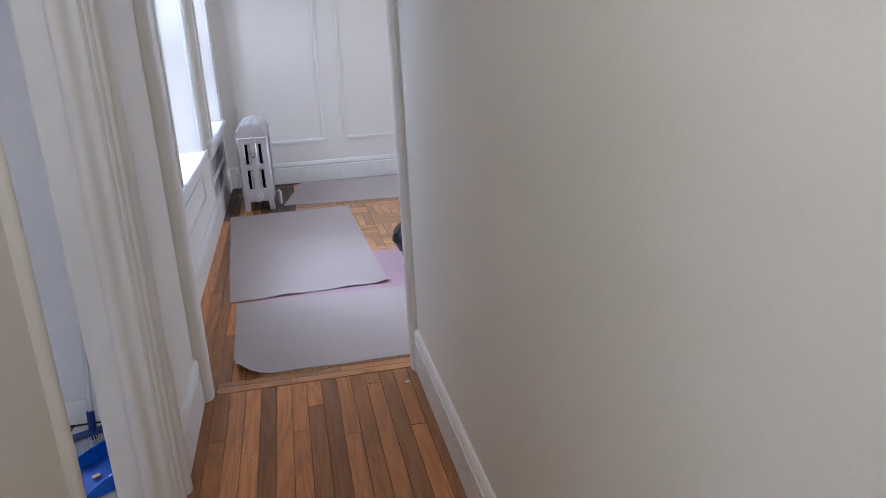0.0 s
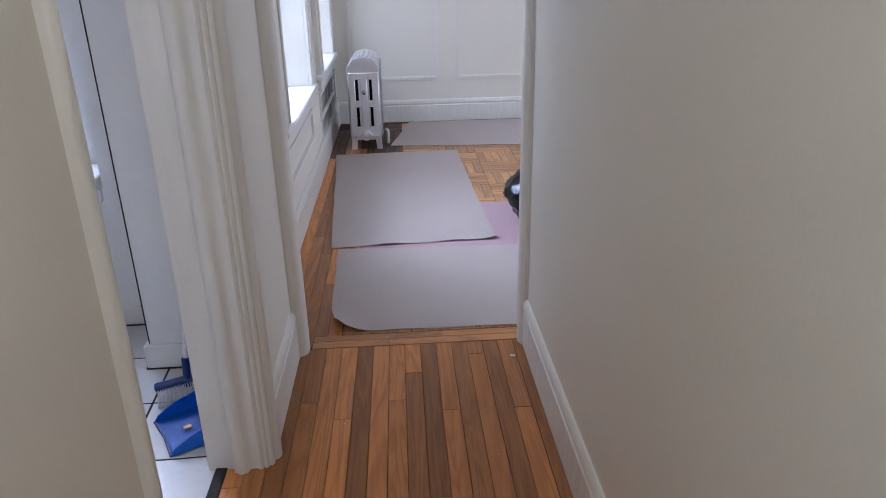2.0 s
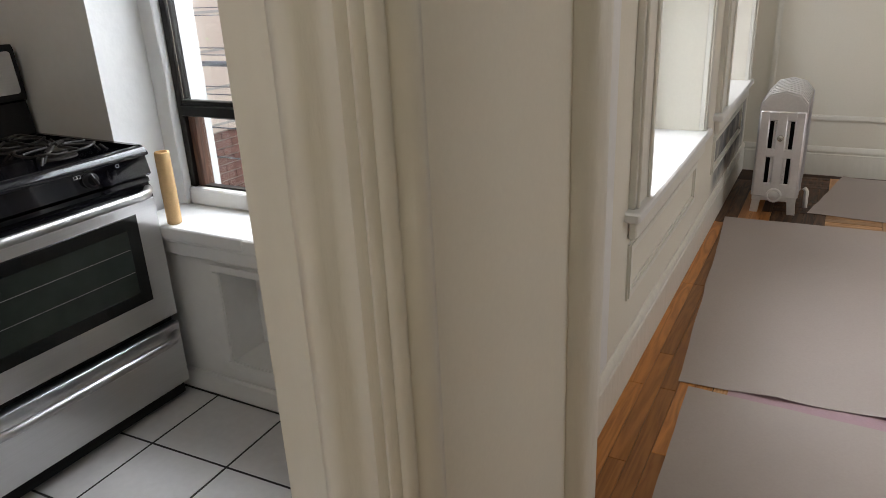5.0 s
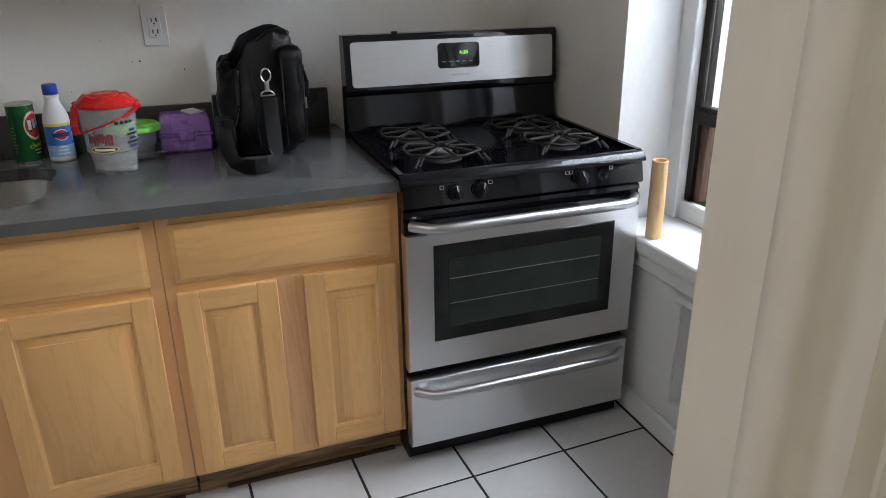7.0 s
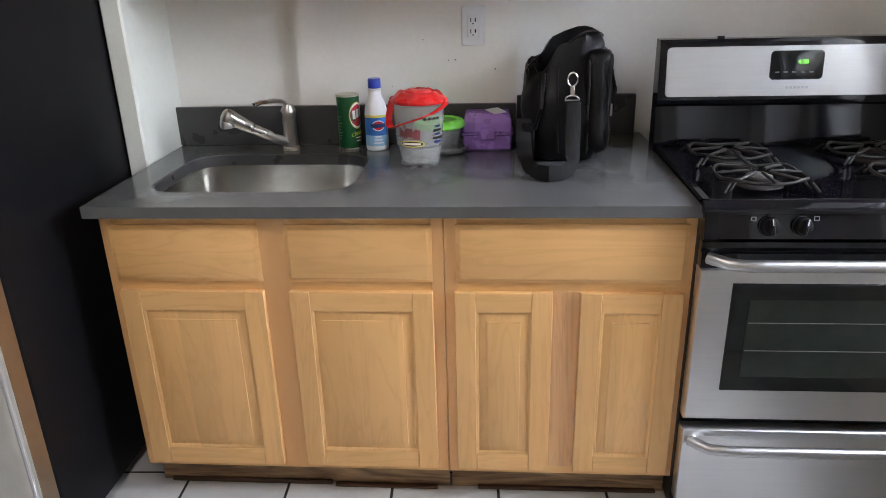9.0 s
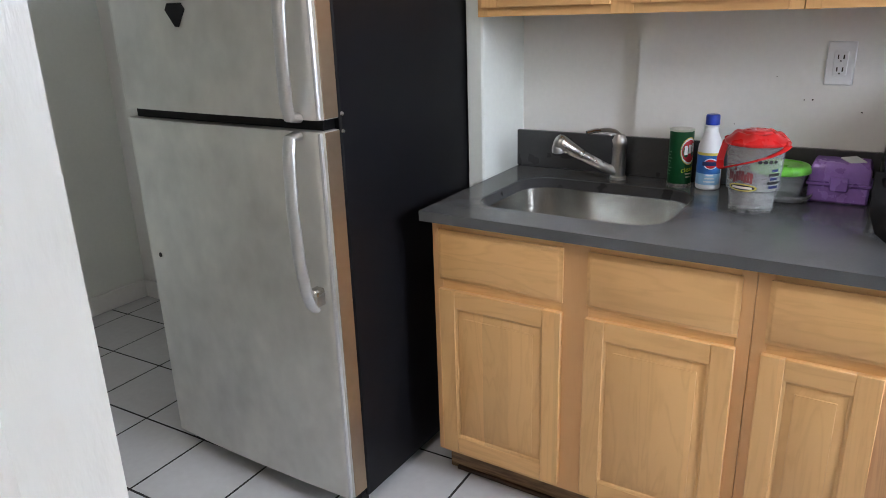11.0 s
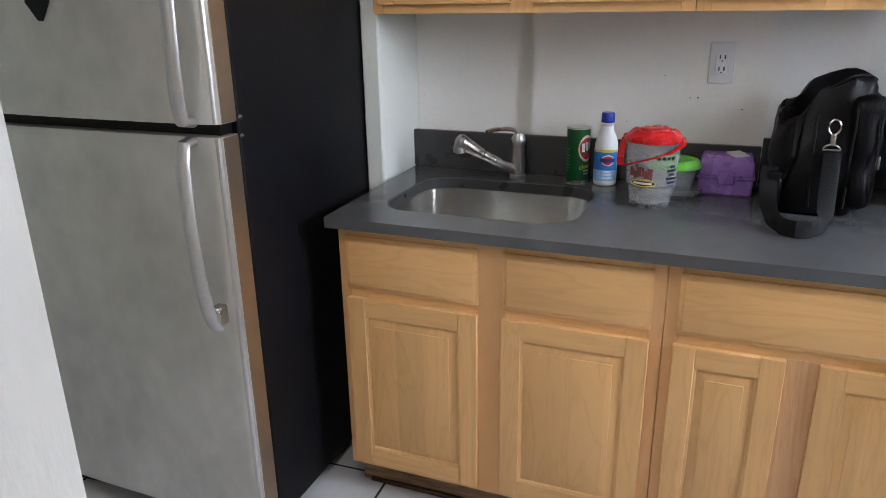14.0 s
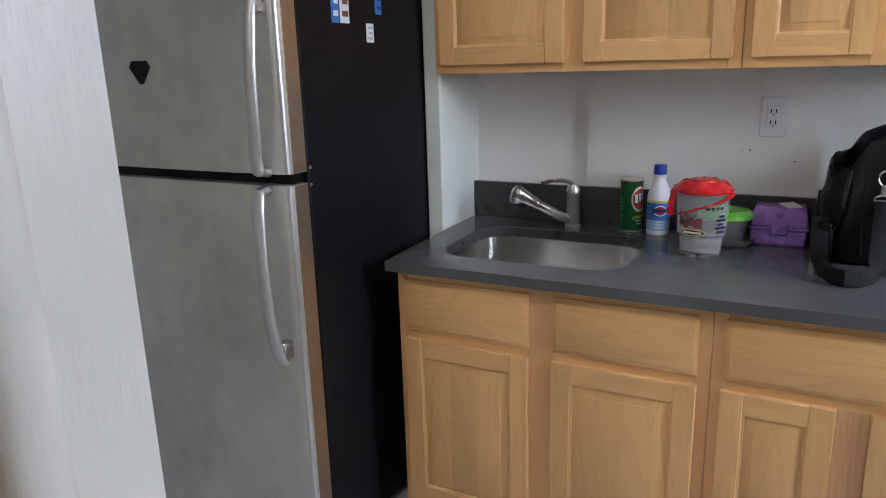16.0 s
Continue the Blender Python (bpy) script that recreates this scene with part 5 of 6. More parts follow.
body = blob([(-2.765, 1.985, ZC + 0.001, 0.070, 0.075, 0.6, 0), (-2.765, 1.988, ZC + 0.008, 0.092, 0.096, 0.6, 0), (-2.768, 1.992, ZC + 0.05, 0.108, 0.114, 0.65, 0), (-2.773, 1.993, ZC + 0.10, 0.110, 0.122, 0.65, 0),
             (-2.776, 1.992, ZC + 0.15, 0.112, 0.125, 0.65, 0.002), (-2.78, 1.992, ZC + 0.195, 0.108, 0.125, 0.65, 0.008), (-2.785, 1.994, ZC + 0.235, 0.100, 0.121, 0.7, 0.012), (-2.79, 1.998, ZC + 0.268, 0.096, 0.116, 0.7, 0.012), (-2.795, 1.998, ZC + 0.286, 0.090, 0.108, 0.72, 0.014),
             (-2.795, 2.002, ZC + 0.288, 0.074, 0.094, 0.8, 0.018), (-2.785, 1.998, ZC + 0.24, 0.080, 0.100, 0.8, 0.012), (-2.775, 1.99, ZC + 0.12, 0.085, 0.10, 0.8, 0)], 44)
for v in body.verts:
    d = v.co
    crease = 0.013 * noise.noise(Vector((d.x * 13, d.y * 18, d.z * 9))) + 0.006 * noise.noise(Vector((d.x * 40, d.y * 50, d.z * 24)))
    if d.z > ZC + 0.02:
        v.co += Vector((crease, crease * 0.6, 0))
    slump(v.co)
part("body", body, LEATHER, bag)
for dy in (-0.028, 0.062, 0.090):
    part("zip_seam", tube([(-2.652 - 0.30 * abs(dy) ** 1.2, 1.997 + dy * 0.9, ZC + 0.03), (-2.652 - 0.25 * abs(dy), 1.995 + dy, ZC + 0.10), (-2.658 - 0.25 * abs(dy), 1.994 + dy, ZC + 0.18), (-2.678 - 0.2 * abs(dy), 1.994 + dy, ZC + 0.25), (-2.708, 1.996 + dy * 0.9, ZC + 0.292 + 0.3 * dy)], 0.0035, 6), STRAPS, bag)
pocket = box(-2.90, -2.656, 2.036, 2.122, ZC + 0.022, ZC + 0.318, 0.036, seg=3)
bmesh.ops.subdivide_edges(pocket, edges=[e for e in pocket.edges if e.calc_length() > 0.05], cuts=5, use_grid_fill=True)
for v in pocket.verts:
    d = v.co
    v.co += Vector((1, 0.7, 0.4)) * (0.012 * noise.noise(d * 14) + 0.006 * noise.noise(d * 34))
    v.co.x -= 0.06 * max(0.0, d.z - ZC - 0.2)
part("zip_pocket", pocket, LEATHER, bag, "creased black zip compartment")
for y, x in ((2.052, -2.651), (2.110, -2.655)):
    part("piping", tube([(x - 0.01, y, ZC + 0.05), (x + 0.002, y, ZC + 0.09), (x + 0.003, y - 0.002, ZC + 0.17), (x - 0.002, y, ZC + 0.24), (x - 0.014, y, ZC + 0.282), (x - 0.044, y, ZC + 0.308)], 0.0035, 6), STRAPS, bag)
rim = []
for i in range(25):
    q = 2 * math.pi * i / 24
    cc, ss = math.cos(q), math.sin(q)
    rim.append((-2.795 + math.copysign(abs(cc) ** 0.75, cc) * 0.083, 2.002 + math.copysign(abs(ss) ** 0.75, ss) * 0.102, ZC + 0.287 + 0.018 * math.copysign(abs(ss) ** 0.75, ss) + 0.007 * math.sin(3 * q)))
rim = [Vector(p) for p in rim]
for p in rim:
    slump(p)
part("mouth_binding", tube(rim, 0.005, 8), LEATHER, bag)
part("front_flap", tube([(-2.66, 1.905, ZC + 0.10), (-2.655, 1.918, ZC + 0.16), (-2.672, 1.92, ZC + 0.22), (-2.70, 1.925, ZC + 0.252)], 0.004, 8, 0.010), LEATHER, bag)
strap = []
for p, q, w in ((-2.650, 2.010, 0.178), (-2.640, 2.010, 0.130), (-2.612, 2.008, 0.075), (-2.565, 2.004, 0.038), (-2.505, 1.992, 0.025), (-2.465, 1.966, 0.023), (-2.455, 1.932, 0.023), (-2.475, 1.902, 0.023), (-2.530, 1.882, 0.027), (-2.600, 1.874, 0.042), (-2.648, 1.871, 0.080), (-2.668, 1.871, 0.130)):
    strap.append((p, q, ZC + w))
part("strap", tube(strap, 0.0025, 8, 0.021, up=(1, 0, 0)), STRAPS, bag, "black webbing strap")
part("strap_pad", box(-2.668, -2.652, 1.866, 1.904, ZC + 0.012, ZC + 0.12, 0.006), LEATHER, bag)
ring = [(-2.649 + 0.003 * math.sin(q), 2.005 + 0.020 * math.cos(q), ZC + 0.184 + 0.014 * math.sin(q)) for q in [math.pi * i / 8 for i in range(9)]]
part("d_ring", tube(ring + [ring[0]], 0.0024, 6), CHROME, bag, "chrome ring")
part("snap_hook", box(-2.652, -2.644, 1.999, 2.012, ZC + 0.196, ZC + 0.224, 0.003), CHROME, bag, "chrome hook")
hook = [(-2.648, 2.005 + 0.014 * math.cos(q), ZC + 0.242 + 0.019 * math.sin(q)) for q in [radians(-80 + 330 * i / 10) for i in range(11)]]
part("hook_loop", tube(hook, 0.0024, 6), CHROME, bag, "chrome loop")
part("carry_handle", tube([(-2.70, 2.10, ZC + 0.27), (-2.69, 2.118, ZC + 0.26), (-2.695, 2.128, ZC + 0.21), (-2.705, 2.126, ZC + 0.15)], 0.005, 8, 0.008), LEATHER, bag)
part("carry_handle", tube([(-2.72, 1.89, ZC + 0.235), (-2.715, 1.885, ZC + 0.27), (-2.72, 1.90, ZC + 0.285), (-2.73, 1.915, ZC + 0.27)], 0.004, 8, 0.006), LEATHER, bag)
part("zip_pull", box(-2.700, -2.695, 2.120, 2.126, ZC + 0.13, ZC + 0.165, 0.001), CHROME, bag)

# ---- roller cover on the sill ----
roller = part("paint_roller_cover", lathe([(0.021, 0), (0.024, 0.003), (0.025, 0.12), (0.024, 0.245), (0.021, 0.248), (0.018, 0.247), (0.0175, 0.2), (0.004, 0.2)], (0, 0, 0), 24), TAN)
roller.matrix_basis = pose(-2.222, 3.085, 0.6525, 1, 1, 0)
tagged(roller, "tan paint roller cover standing on the white window sill", "roller cover")

# ---- broom and dustpan ----
broom = thing("hand_broom", "blue broom with a white handle leaning by the corner", "broom", (-1.08, 2.50, 0))
part("handle", tube([(-1.052, 2.515, 0.10), (-1.035, 2.585, 0.45), (-1.010, 2.690, 0.98)], 0.009, 10), HANDLE_W, broom)
part("socket", tube([(-1.050, 2.500, 0.05), (-1.050, 2.520, 0.15)], 0.014, 10), NAVY, broom)
hb = part("head", box(-0.11, 0.11, -0.022, 0.022, 0.055, 0.085, 0.01, seg=2), NAVY, broom)
hb.matrix_basis = pose(-1.034, 2.470, 0.014, -40, 0, 24)
bm = bmesh.new()
br = random.Random(3)
for i in range(26):
    for j in range(4):
        x, y = -0.10 + 0.2 * i / 25, -0.016 + 0.011 * j
        tube([(x, y, 0.057), (x * 1.06 + br.uniform(-0.004, 0.004), y * 1.3 + br.uniform(-0.004, 0.004), 0.0)], 0.0022, 4, bm=bm)
bt = tagged(part("bristles", bm, BRISTLE, broom, "grey bristles"), kind="stuff")
bt.matrix_basis = pose(-1.034, 2.470, 0.014, -40, 0, 24)

pan = thing("dustpan", "bright blue plastic dustpan on the tiled floor", "dustpan", (-1.0, 2.307, 0))
bm = bmesh.new()
secs = []
for i in range(11):
    s = i / 10
    u = -0.13 + 0.26 * s
    secs.append([bm.verts.new(p) for p in ((u, -0.11 + 0.012 * math.cos(math.pi * (s - 0.5)), 0.004), (u * 1.0, 0.02, 0.012), (u * 0.98, 0.10, 0.03), (u * 0.95, 0.125, 0.075 + 0.035 * math.sin(math.pi * s)))])
for p, q in zip(secs, secs[1:]):
    for i in range(3):
        bm.faces.new((p[i], q[i], q[i + 1], p[i + 1]))
bmesh.ops.solidify(bm, geom=list(bm.faces), thickness=0.004)
P0 = pose(-1.000, 2.307, 0.004, 0, 0, -60) @ Matrix.Scale(0.8, 4)
part("tray", bm, BLUE, pan).matrix_basis = P0
for s in (-1, 1):
    side = part("side_wall", prism_x([(-0.11, 0.004), (-0.09, 0.03), (-0.02, 0.066), (0.06, 0.088), (0.124, 0.092), (0.124, 0.03), (0.02, 0.006)], s * 0.132 - 0.0025, s * 0.132 + 0.0025), BLUE, pan)
    side.matrix_basis = P0
part("lip", tube([(-0.132, -0.107, 0.006), (0, -0.098, 0.006), (0.132, -0.107, 0.006)], 0.0035, 6, 0.006), NAVY, pan).matrix_basis = P0
part("handle", tube([(0, 0.112, 0.085), (0, 0.116, 0.13), (0, 0.118, 0.21)], 0.008, 8, 0.016), BLUE, pan).matrix_basis = P0
crumb = part("debris", box(-0.012, 0.014, -0.008, 0.009, 0, 0.006, 0.002), TAN)
crumb.matrix_basis = pose(-1.004, 2.300, 0.0185, 0, 0, 30)
tagged(crumb, "small tan crumb of debris in the dustpan", "debris")
chip = part("paint_chip", prism([(-0.014, 0), (-0.004, 0.010), (0.014, 0.004), (0.004, -0.008)], 0, 0.0015), CARD_WHITE)
chip.matrix_basis = pose(0.110, 2.668, 0.0012)
tagged(chip, "small white paint chip on the oak floor", "paint chip")
for x, y in ((-0.30, 1.86), (-0.62, 1.75), (-0.02, 2.1), (-0.50, 2.3)):
    k = part("floor_speck", lathe([(0.003, 0), (0.002, 0.001)], (x, y, 0.0008), 6), CARD_WHITE)
    tagged(k, "tiny pale paint speck on the oak floor", "paint speck", "paint specks")

# near-black strips along the foot of the kitchen baseboards
setting("floor_line", boxes([(-1.262, -0.888, 2.7025, 2.7045, 0, 0.007), (-1.2645, -1.2625, 2.705, 3.06, 0, 0.006), (-2.40, -1.27, 3.0655, 3.0675, 0, 0.006)]), NEAR_BLACK, "thin dark line at the foot of the kitchen baseboard")

# ---- radiator ----
rad = thing("radiator", "old silver-painted cast iron column radiator on feet", "radiator", (-0.55, 6.25, 0))
RX0, RX1 = -0.672, -0.428


def rad_section(y, end):
    bm = bmesh.new()
    w = 0.030
    xs = [RX0 + 0.024, RX0 + 0.090, RX1 - 0.090, RX1 - 0.024]
    for x in xs:
        tube([(x, y, 0.10), (x, y, 0.64)], w, 10, 0.024, bm=bm, up=(1, 0, 0))
    top = [(RX0 + 0.002, 0.585), (RX0 + 0.006, 0.645), (RX0 + 0.045, 0.692), (-0.55, 0.712), (RX1 - 0.045, 0.692), (RX1 - 0.006, 0.645), (RX1 - 0.002, 0.585), (RX1 - 0.03, 0.570), (RX0 + 0.03, 0.570)]
    prism_y(top, y - w, y + w, bm=bm)
    prism_y([(RX0 + 0.004, 0.075), (RX1 - 0.004, 0.075), (RX1 - 0.002, 0.150), (RX0 + 0.002, 0.150)], y - w, y + w, bm=bm)
    prism_y([(RX0 + 0.03, 0.335), (RX1 - 0.03, 0.335), (RX1 - 0.03, 0.385), (RX0 + 0.03, 0.385)], y - w * 0.8, y + w * 0.8, bm=bm)
    bmesh.ops.bevel(bm, geom=[e for e in bm.edges if abs((e.verts[0].co - e.verts[1].co).y) < 1e-5 and e.calc_length() > 0.05 and (e.verts[0].co.z > 0.56 or e.verts[0].co.z < 0.2)], offset=0.010, segments=2, affect="EDGES")
    return part("section", bm, SILVER, rad)


NSEC = 9
for i in range(NSEC):
    rad_section(5.945 + 0.066 * i, i in (0, NSEC - 1))
part("end_face", boxes([(RX0 + 0.004, RX0 + 0.058, 5.908, 5.925, 0.10, 0.60), (RX1 - 0.058, RX1 - 0.004, 5.908, 5.925, 0.10, 0.60), (-0.578, -0.522, 5.908, 5.925, 0.10, 0.60), (RX0 + 0.045, RX1 - 0.045, 5.909, 5.925, 0.10, 0.185),
                        (RX0 + 0.045, RX1 - 0.045, 5.909, 5.925, 0.335, 0.385), (RX0 + 0.045, RX1 - 0.045, 5.909, 5.925, 0.545, 0.60)], 0.007), SILVER, rad)
# black sheet behind the end face, painting the shade seen in its slots
part("slot_shade_sheet", box(RX0 + 0.03, RX1 - 0.03, 5.926, 5.930, 0.15, 0.58), SLOT_SHADE, rad)
for x in (RX0 + 0.03, RX1 - 0.03):
    for y in (5.94, 5.945 + 0.066 * (NSEC - 1)):
        part("foot", prism_y([(x - 0.022, 0.09), (x + 0.022, 0.09), (x + (0.012 if x < -0.55 else 0.030), 0.0), (x - (0.030 if x < -0.55 else 0.012), 0.0)], y - 0.02, y + 0.02), SILVER, rad)
plug = part("plug", lathe([(0.042, 0), (0.042, 0.012), (0.034, 0.018), (0.030, 0.012), (0.012, 0.020), (0.004, 0.02)], (0, 0, 0), 20), SILVER, rad, "round cast end plug")
plug.matrix_basis = pose(-0.55, 5.909, 0.115, 90, 0, 0)
valve = part("air_valve", lathe([(0.010, 0), (0.010, 0.02), (0.018, 0.022), (0.018, 0.034), (0.006, 0.04)], (0, 0, 0), 14), CHROME, rad)
valve.matrix_basis = pose(-0.55, 5.909, 0.455, 90, 0, 0)
pipe = part("radiator_pipe", tube([(-0.40, 6.1, 0.12), (-0.385, 6.1, 0.10), (-0.385, 6.1, 0.0)], 0.014, 8), SILVER, rad)


# ---- floor paper ----
def sheet(name, corners, curl, material, label, z=0.0016, n=22):
    """A sheet of paper through four corners (near left, near right, far right, far left), a little wavy, with a lifted corner."""
    a, b, c, d = [Vector((*p, 0)) for p in corners]
    bm = bmesh.new()
    grid = []
    for i in range(n + 1):
        row = []
        for j in range(n + 1):
            u, v = j / n, i / n
            p = (a.lerp(b, u)).lerp(d.lerp(c, u), v)
            edge = min(u, 1 - u, v, 1 - v)
            p.z = z + 0.003 * max(0, noise.noise(Vector((p.x * 2.6, p.y * 2.6, z * 900)))) + 0.004 * max(0, 0.05 - edge) / 0.05 * max(0, noise.noise(Vector((p.x * 5, p.y * 5, 3))))
            for cu, cv, r, h in curl:
                q = max(0, 1 - math.hypot((u - cu) * (b - a).length, (v - cv) * (d - a).length) / r)
                p.z += h * q * q
                p.x += 0.5 * h * q * q * (1 if cu < 0.5 else -1)
            if edge == 0:
                p += Vector((noise.noise(Vector((p.x * 6, p.y * 6, 1))), noise.noise(Vector((p.x * 6, p.y * 6, 8))), 0)) * 0.006
            row.append(bm.verts.new(p))
        grid.append(row)
    for i in range(n):
        for j in range(n):
            bm.faces.new((grid[i][j], grid[i][j + 1], grid[i + 1][j + 1], grid[i + 1][j]))
    rim = [e for e in bm.edges if e.is_boundary]
    low = bmesh.ops.extrude_edge_only(bm, edges=rim)["geom"]
    for v in low:
        if isinstance(v, bmesh.types.BMVert):
            v.co.z -= 0.0012
    return tagged(part(name, bm, material, smooth=60), label, "floor paper", "floor protection sheets")


sheet("pink_floor_sheet", [(-0.50, 3.70), (1.05, 3.66), (1.05, 4.46), (-0.50, 4.52)], [], PINK, "mauve-pink protection paper lying under the grey sheets", 0.0010)
sheet("grey_floor_sheet", [(-0.60, 2.915), (0.62, 2.905), (0.58, 3.765), (-0.632, 3.812)], [(0, 0, 0.18, 0.065), (0, 0.12, 0.12, 0.02)], PAPER, "grey floor protection paper with a curled corner", 0.0035)
sheet("grey_floor_sheet", [(-0.668, 3.832), (0.208, 3.868), (0.150, 5.785), (-0.782, 5.755)], [(1, 0, 0.10, 0.016), (0.35, 0, 0.16, 0.010), (0.75, 0, 0.14, 0.009)], PAPER, "large grey floor protection paper on oak parquet", 0.0040)
sheet("grey_floor_sheet", [(-0.366, 5.985), (1.30, 5.83), (1.30, 6.84), (-0.20, 6.865)], [(0, 1, 0.12, 0.012)], PAPER, "grey floor protection paper along the panelled wall", 0.0030)

bb = random.Random(8)
bm = bmesh.new()
bmesh.ops.create_icosphere(bm, subdivisions=4, radius=1)
for v in bm.verts:
    c = v.co.copy()
    k = 1 + 0.20 * noise.noise(c * 1.7 + Vector((4, 1, 2))) + 0.10 * abs(noise.noise(c * 4.2)) + 0.04 * noise.noise(c * 9)
    v.co = Vector((0.60 + 0.29 * c.x * k, 4.10 + 0.26 * c.y * k, max(0.007, 0.155 + 0.20 * c.z * k + 0.05 * max(0, c.z) ** 3)))
tagged(part("bin_bag", bm, BAGPLASTIC, smooth=25), "full black plastic bin bag slumped on pink paper", "bin bag")

# ---- outside the kitchen window ----
setting("ground", boxes([(-60, 60, 3.7, 120, -9.2, -9.0)]), YARD, "concrete yard below")
house = thing("brick_building", "red brick apartment building with a pale upper band across the yard", "building", (-4.9, 8.5, -9))
WX, FY = -4.88, 8.50
part("wall", boxes([(-9.0, WX - 0.012, 3.9, FY + 3.0, -9, 0.25), (WX - 0.012, 3.0, FY + 0.012, FY + 3.0, -9, -0.9), (WX - 0.012, -4.72, FY + 0.012, FY + 3, -0.9, 0.02), (-3.95, 3.0, FY + 0.012, FY + 3, -0.9, 0.02)]), MORTAR, house)
part("upper_band", boxes([(-9.05, WX + 0.02, 3.85, FY + 3.0, 0.25, 3.6), (WX + 0.02, 3.05, FY - 0.02, FY + 3.0, 0.02, 3.6)]), RENDER_PALE, house, "pale rendered upper band")
part("roof", boxes([(-9.1, WX + 0.05, 3.8, FY + 3, 3.6, 3.7), (WX + 0.05, 3.1, FY - 0.05, FY + 3, 3.6, 3.7)]), LIMESTONE, house)
for i in range(9):
    part("siding_groove", boxes([(WX + 0.0205, WX + 0.024, 3.9, FY, 0.30 + 0.3 * i, 0.32 + 0.3 * i), (WX + 0.03, 3.0, FY - 0.024, FY - 0.0205, 0.30 + 0.3 * i, 0.32 + 0.3 * i)]), LIMESTONE, house)
win = part("window", boxes([(-4.72, -4.68, FY + 0.02, FY + 0.08, -0.86, 0.02), (-3.99, -3.95, FY + 0.02, FY + 0.08, -0.86, 0.02), (-4.68, -3.99, FY + 0.02, FY + 0.08, -0.5, -0.46)]), LIMESTONE, house, "grey framed window")
part("pane", boxes([(-4.68, -3.99, FY + 0.05, FY + 0.06, -0.86, 0.02)]), BLIND, win)
part("sill", boxes([(-4.80, -3.87, FY - 0.06, FY + 0.05, -0.93, -0.86)], 0.01), LIMESTONE, house)
for i in range(8):
    part("dentil", box(-4.76 + 0.105 * i, -4.70 + 0.105 * i, FY - 0.02, FY + 0.011, -1.03, -0.93), LIMESTONE, house)
ac = thing("window_air_conditioner", "white window air conditioner in the brick building's window", "air conditioner", (-4.33, 8.4, -0.86))
part("case", box(-4.55, -4.12, 8.22, 8.56, -0.86, -0.50, 0.012), CARD_WHITE, ac)
for i in range(6):
    part("louvre", box(-4.51, -4.16, 8.214, 8.221, -0.82 + 0.048 * i, -0.80 + 0.048 * i), PRINT_GREY, ac)


# ---- floor pieces ----
def board_mesh(name, lx, ly, h, material, gap=0.0007):
    """One board or tile, its corner at the origin, with eased top edges."""
    e = 0.0012
    bm = bmesh.new()
    a = [bm.verts.new(p) for p in ((gap, gap, -h), (lx - gap, gap, -h), (lx - gap, ly - gap, -h), (gap, ly - gap, -h))]
    b = [bm.verts.new((v.co.x, v.co.y, -e)) for v in a]
    c = [bm.verts.new((v.co.x + (e if v.co.x < lx / 2 else -e), v.co.y + (e if v.co.y < ly / 2 else -e), 0)) for v in a]
    for p, q in ((a, b), (b, c)):
        for i in range(4):
            bm.faces.new((p[i], p[(i + 1) % 4], q[(i + 1) % 4], q[i]))
    bm.faces.new(c)
    return mesh_of(name, bm, material, 0)


def lay(name, mesh, m, parent):
    ob = new(name, mesh)
    ob.parent = parent
    ob.matrix_basis = m
    return ob


rng = random.Random(4)
PW = 0.0605
lengths = [0.7, 1.0, 1.3, 1.6, 1.95]
plank = [board_mesh("plank", PW, l, 0.006, OAK_Y) for l in lengths]
cols = 17
for c in range(cols):
    x = -0.842 + c * PW
    y = -2.2 - rng.random() * 1.6
    while y < 2.78:
        k = rng.randrange(len(lengths))
        l = lengths[k]
        if y + l > 2.795:
            l = 2.795 - y
            me = board_mesh("plank", PW, max(l, 0.03), 0.006, OAK_Y)
        elif y < -2.2:
            y += l
            continue
        else:
            me = plank[k]
        lay("plank", me, Matrix.Translation((x, y, rng.uniform(-0.0006, 0.0004))), floor_hall)
        y += l
for i, (a, b) in enumerate(((-0.66, -0.36), (-0.36, 0.16))):
    lay("saddle_board", board_mesh("saddle_board", b - a, 0.05, 0.006, OAK_X), Matrix.Translation((a, 2.797, 0.001)), floor_living)
for i, (a, b) in enumerate(((-0.66, -0.15), (-0.15, 0.16))):
    lay("saddle_board", board_mesh("saddle_board", b - a, 0.045, 0.006, OAK_X), Matrix.Translation((a, 2.847, 0.001)), floor_living)

# kitchen tiles, laid slightly out of square with the walls
TP = 0.3175
tile = board_mesh("tile", TP, TP, 0.006, TILE, 0.0040)
turn = pose(-1.82, 2.774, 0, 0, 0, 2.2)
for i in range(-6, 5):
    for j in range(-15, 3):
        m = turn @ Matrix.Translation((i * TP, j * TP, rng.uniform(-0.0004, 0.0004)))
        p = m.translation
        if not (-3.42 < p.x < -0.80 and -1.9 < p.y < 3.2):
            continue
        c = m @ Vector((TP / 2, TP / 2, 0))
        if -3.3 < c.x < -0.74 and -1.68 < c.y < 3.25:
            lay("tile", tile, m, floor_kitchen)

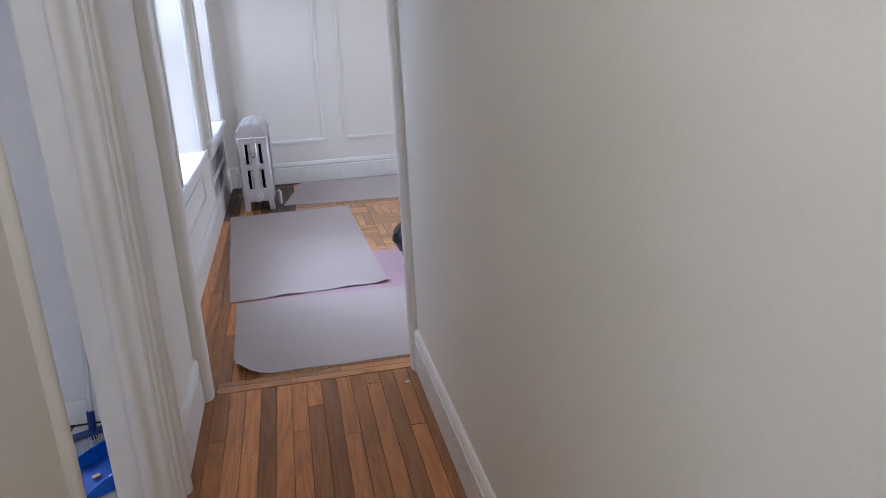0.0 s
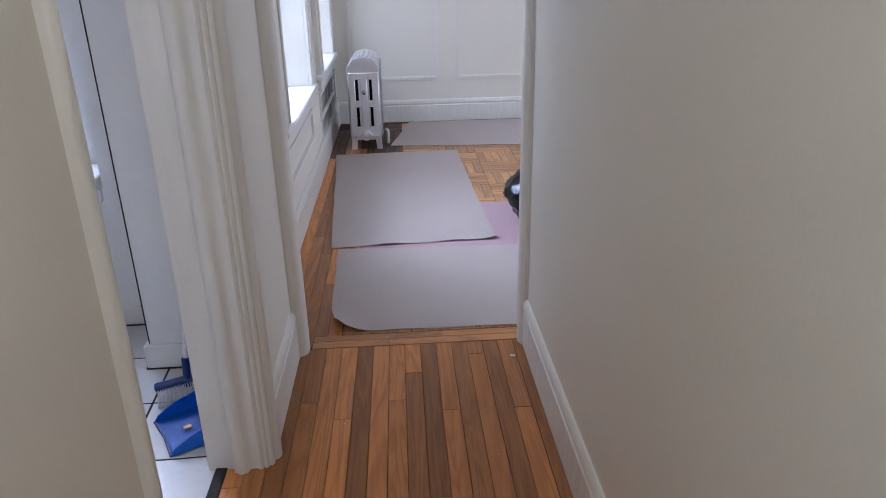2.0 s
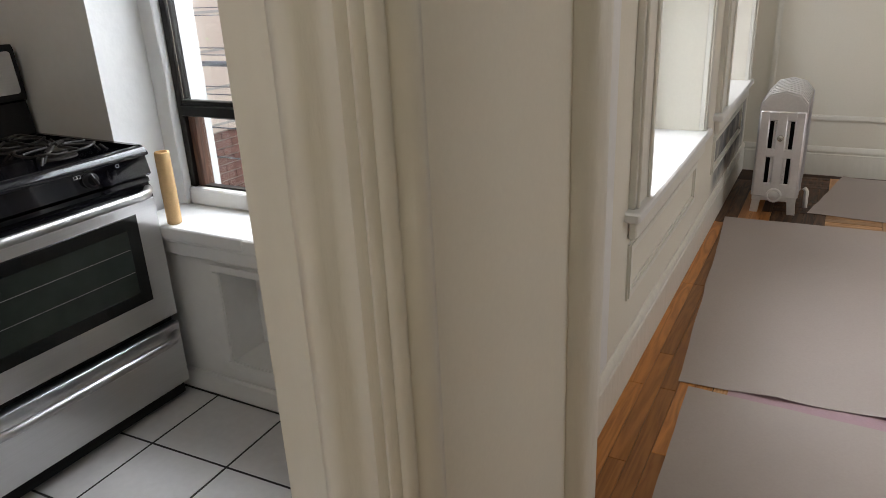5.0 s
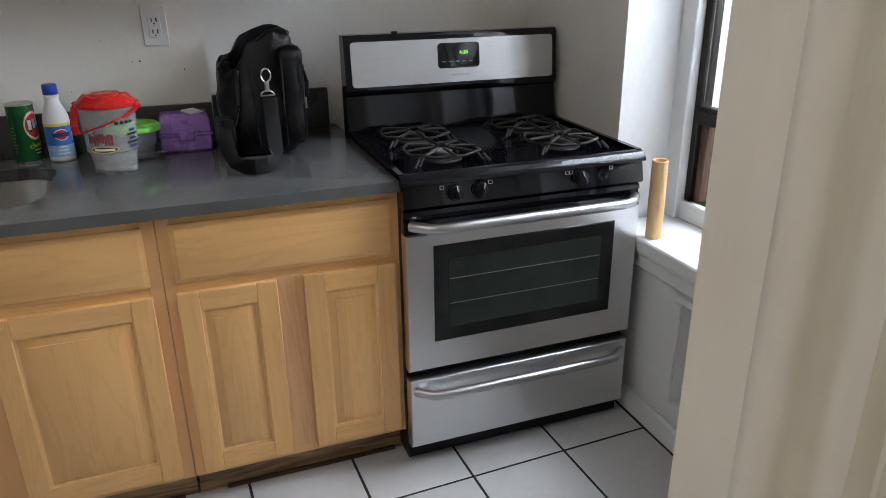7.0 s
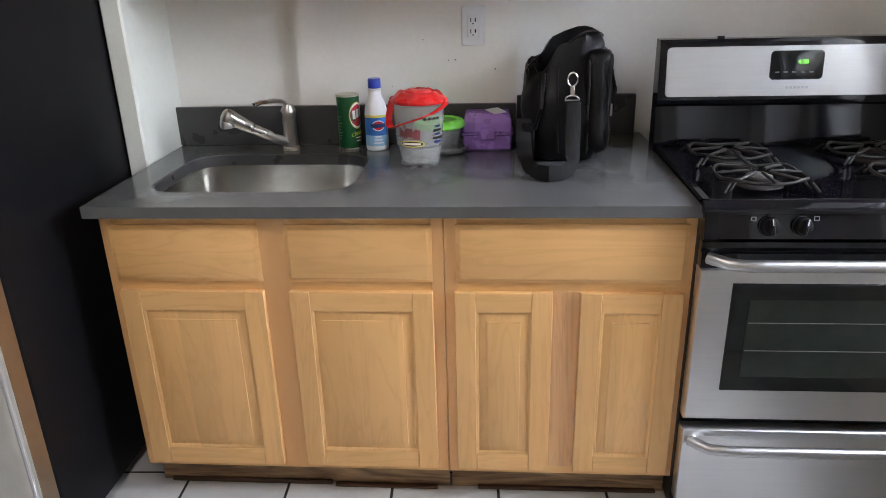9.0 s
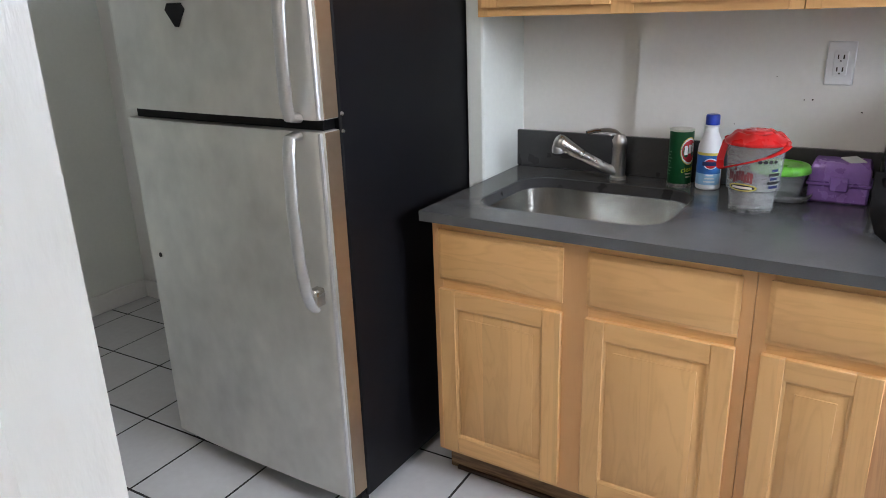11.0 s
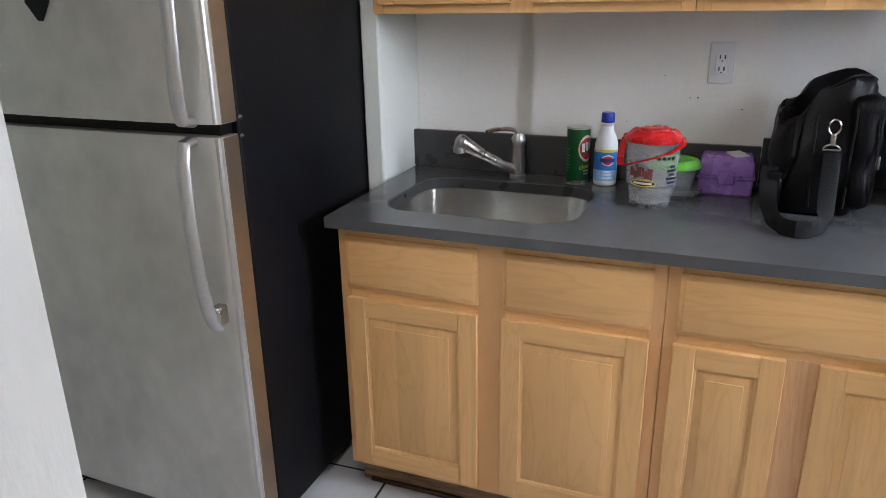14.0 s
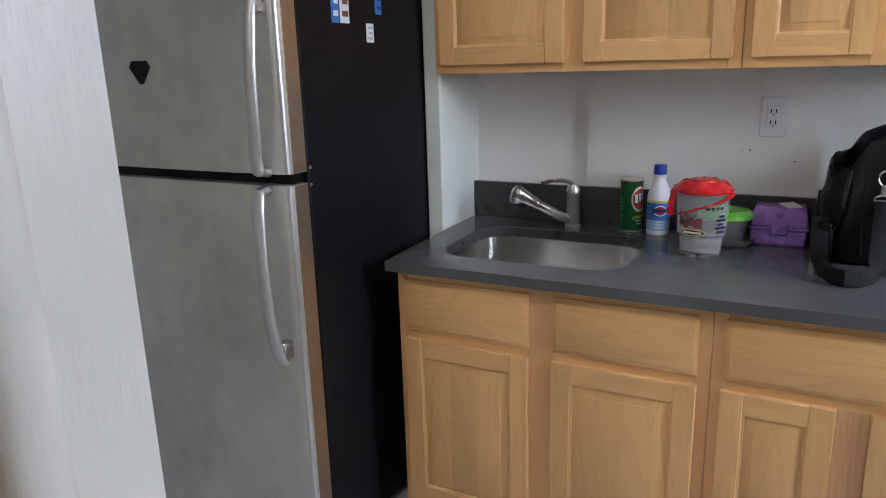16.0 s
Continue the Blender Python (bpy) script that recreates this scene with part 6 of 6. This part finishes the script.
# living room: border strips along the wall, basket-weave field
bl = [0.5, 0.7, 0.95]
strip = [board_mesh("border_strip", 0.056, l, 0.006, OAK_Y) for l in bl]
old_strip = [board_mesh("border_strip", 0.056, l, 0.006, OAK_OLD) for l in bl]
for c in range(5):
    x, y = -0.83 + 0.056 * c, 2.818 if c < 3 else 2.894
    while y < 6.3:
        k = rng.randrange(3)
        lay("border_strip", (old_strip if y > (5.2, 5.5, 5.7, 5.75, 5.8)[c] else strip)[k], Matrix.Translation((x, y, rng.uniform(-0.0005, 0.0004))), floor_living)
        y += bl[k]
BW, NS = 0.056, 5
BS = BW * NS
sx = board_mesh("parquet_strip", BS, BW, 0.006, PARQ_X, 0.0008)
sy = board_mesh("parquet_strip", BW, BS, 0.006, PARQ_Y, 0.0008)
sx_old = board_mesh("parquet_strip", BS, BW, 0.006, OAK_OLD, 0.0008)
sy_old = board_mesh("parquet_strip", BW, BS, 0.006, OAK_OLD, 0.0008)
far = bmesh.new()
for i in range(0, 7):
    for j in range(0, 15):
        x, y = -0.548 + i * BS, 2.90 + j * BS
        if y + BS > 6.9:
            continue
        seen = x > 0.0 and y > 4.2 and x < 0.9 or (y > 5.6 and x < 0.0)
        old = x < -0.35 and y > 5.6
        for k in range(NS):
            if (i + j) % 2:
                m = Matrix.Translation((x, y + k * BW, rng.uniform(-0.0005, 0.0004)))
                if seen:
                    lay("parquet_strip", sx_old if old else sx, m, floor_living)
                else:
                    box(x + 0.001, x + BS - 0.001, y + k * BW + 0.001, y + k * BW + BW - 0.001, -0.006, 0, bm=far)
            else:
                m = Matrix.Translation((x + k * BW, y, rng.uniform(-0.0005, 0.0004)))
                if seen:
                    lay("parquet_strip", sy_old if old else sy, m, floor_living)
                else:
                    box(x + k * BW + 0.001, x + k * BW + BW - 0.001, y + 0.001, y + BS - 0.001, -0.006, 0, bm=far)
tagged(part("parquet_field", far, PARQ_Y, floor_living, smooth=0), kind="stuff")
setting("floor_living_rest", boxes([(1.42, 3.6, 2.81, 6.91, -0.006, -0.001)]), PARQ_Y, "oak parquet floor")

# bricks of the building across the yard
bm = box(0, 0.206, 0, 0.014, 0, 0.060)
brick_f = mesh_of("brick", bm, BRICK, 0)
bm = box(0, 0.014, 0, 0.206, 0, 0.060)
brick_w = mesh_of("brick", bm, BRICK, 0)
rest = bmesh.new()
for r in range(25):
    z = -1.52 + 0.0705 * r
    for c in range(9):
        y = 6.28 + 0.217 * c + (0.1085 if r % 2 else 0) + 0.08
        if y + 0.206 > FY + 0.01:
            continue
        if r < 6:
            box(WX - 0.014, WX, y, y + 0.206, z, z + 0.06, bm=rest)
            continue
        ob = lay("brick", brick_w, Matrix.Translation((WX - 0.014, y, z)), house)
        ob.matrix_parent_inverse = Matrix.Translation(house["base"]).inverted()
    for c in range(22):
        x = WX + 0.002 + 0.217 * c - (0.1085 if r % 2 else 0)
        if x < WX or r > 21 or (z > -0.95 and -4.94 < x < -3.94):
            continue
        if c < 5:
            ob = lay("brick", brick_f, Matrix.Translation((x, FY, z)), house)
            ob.matrix_parent_inverse = Matrix.Translation(house["base"]).inverted()
        else:
            box(x, x + 0.206, FY, FY + 0.014, z, z + 0.06, bm=rest)
    for c in range(11):
        y = 3.95 + 0.217 * c + (0.1085 if r % 2 else 0)
        box(WX - 0.014, WX, y, y + 0.206, z, z + 0.06, bm=rest)
tagged(part("brickwork", rest, BRICK, house, smooth=0), kind="stuff")
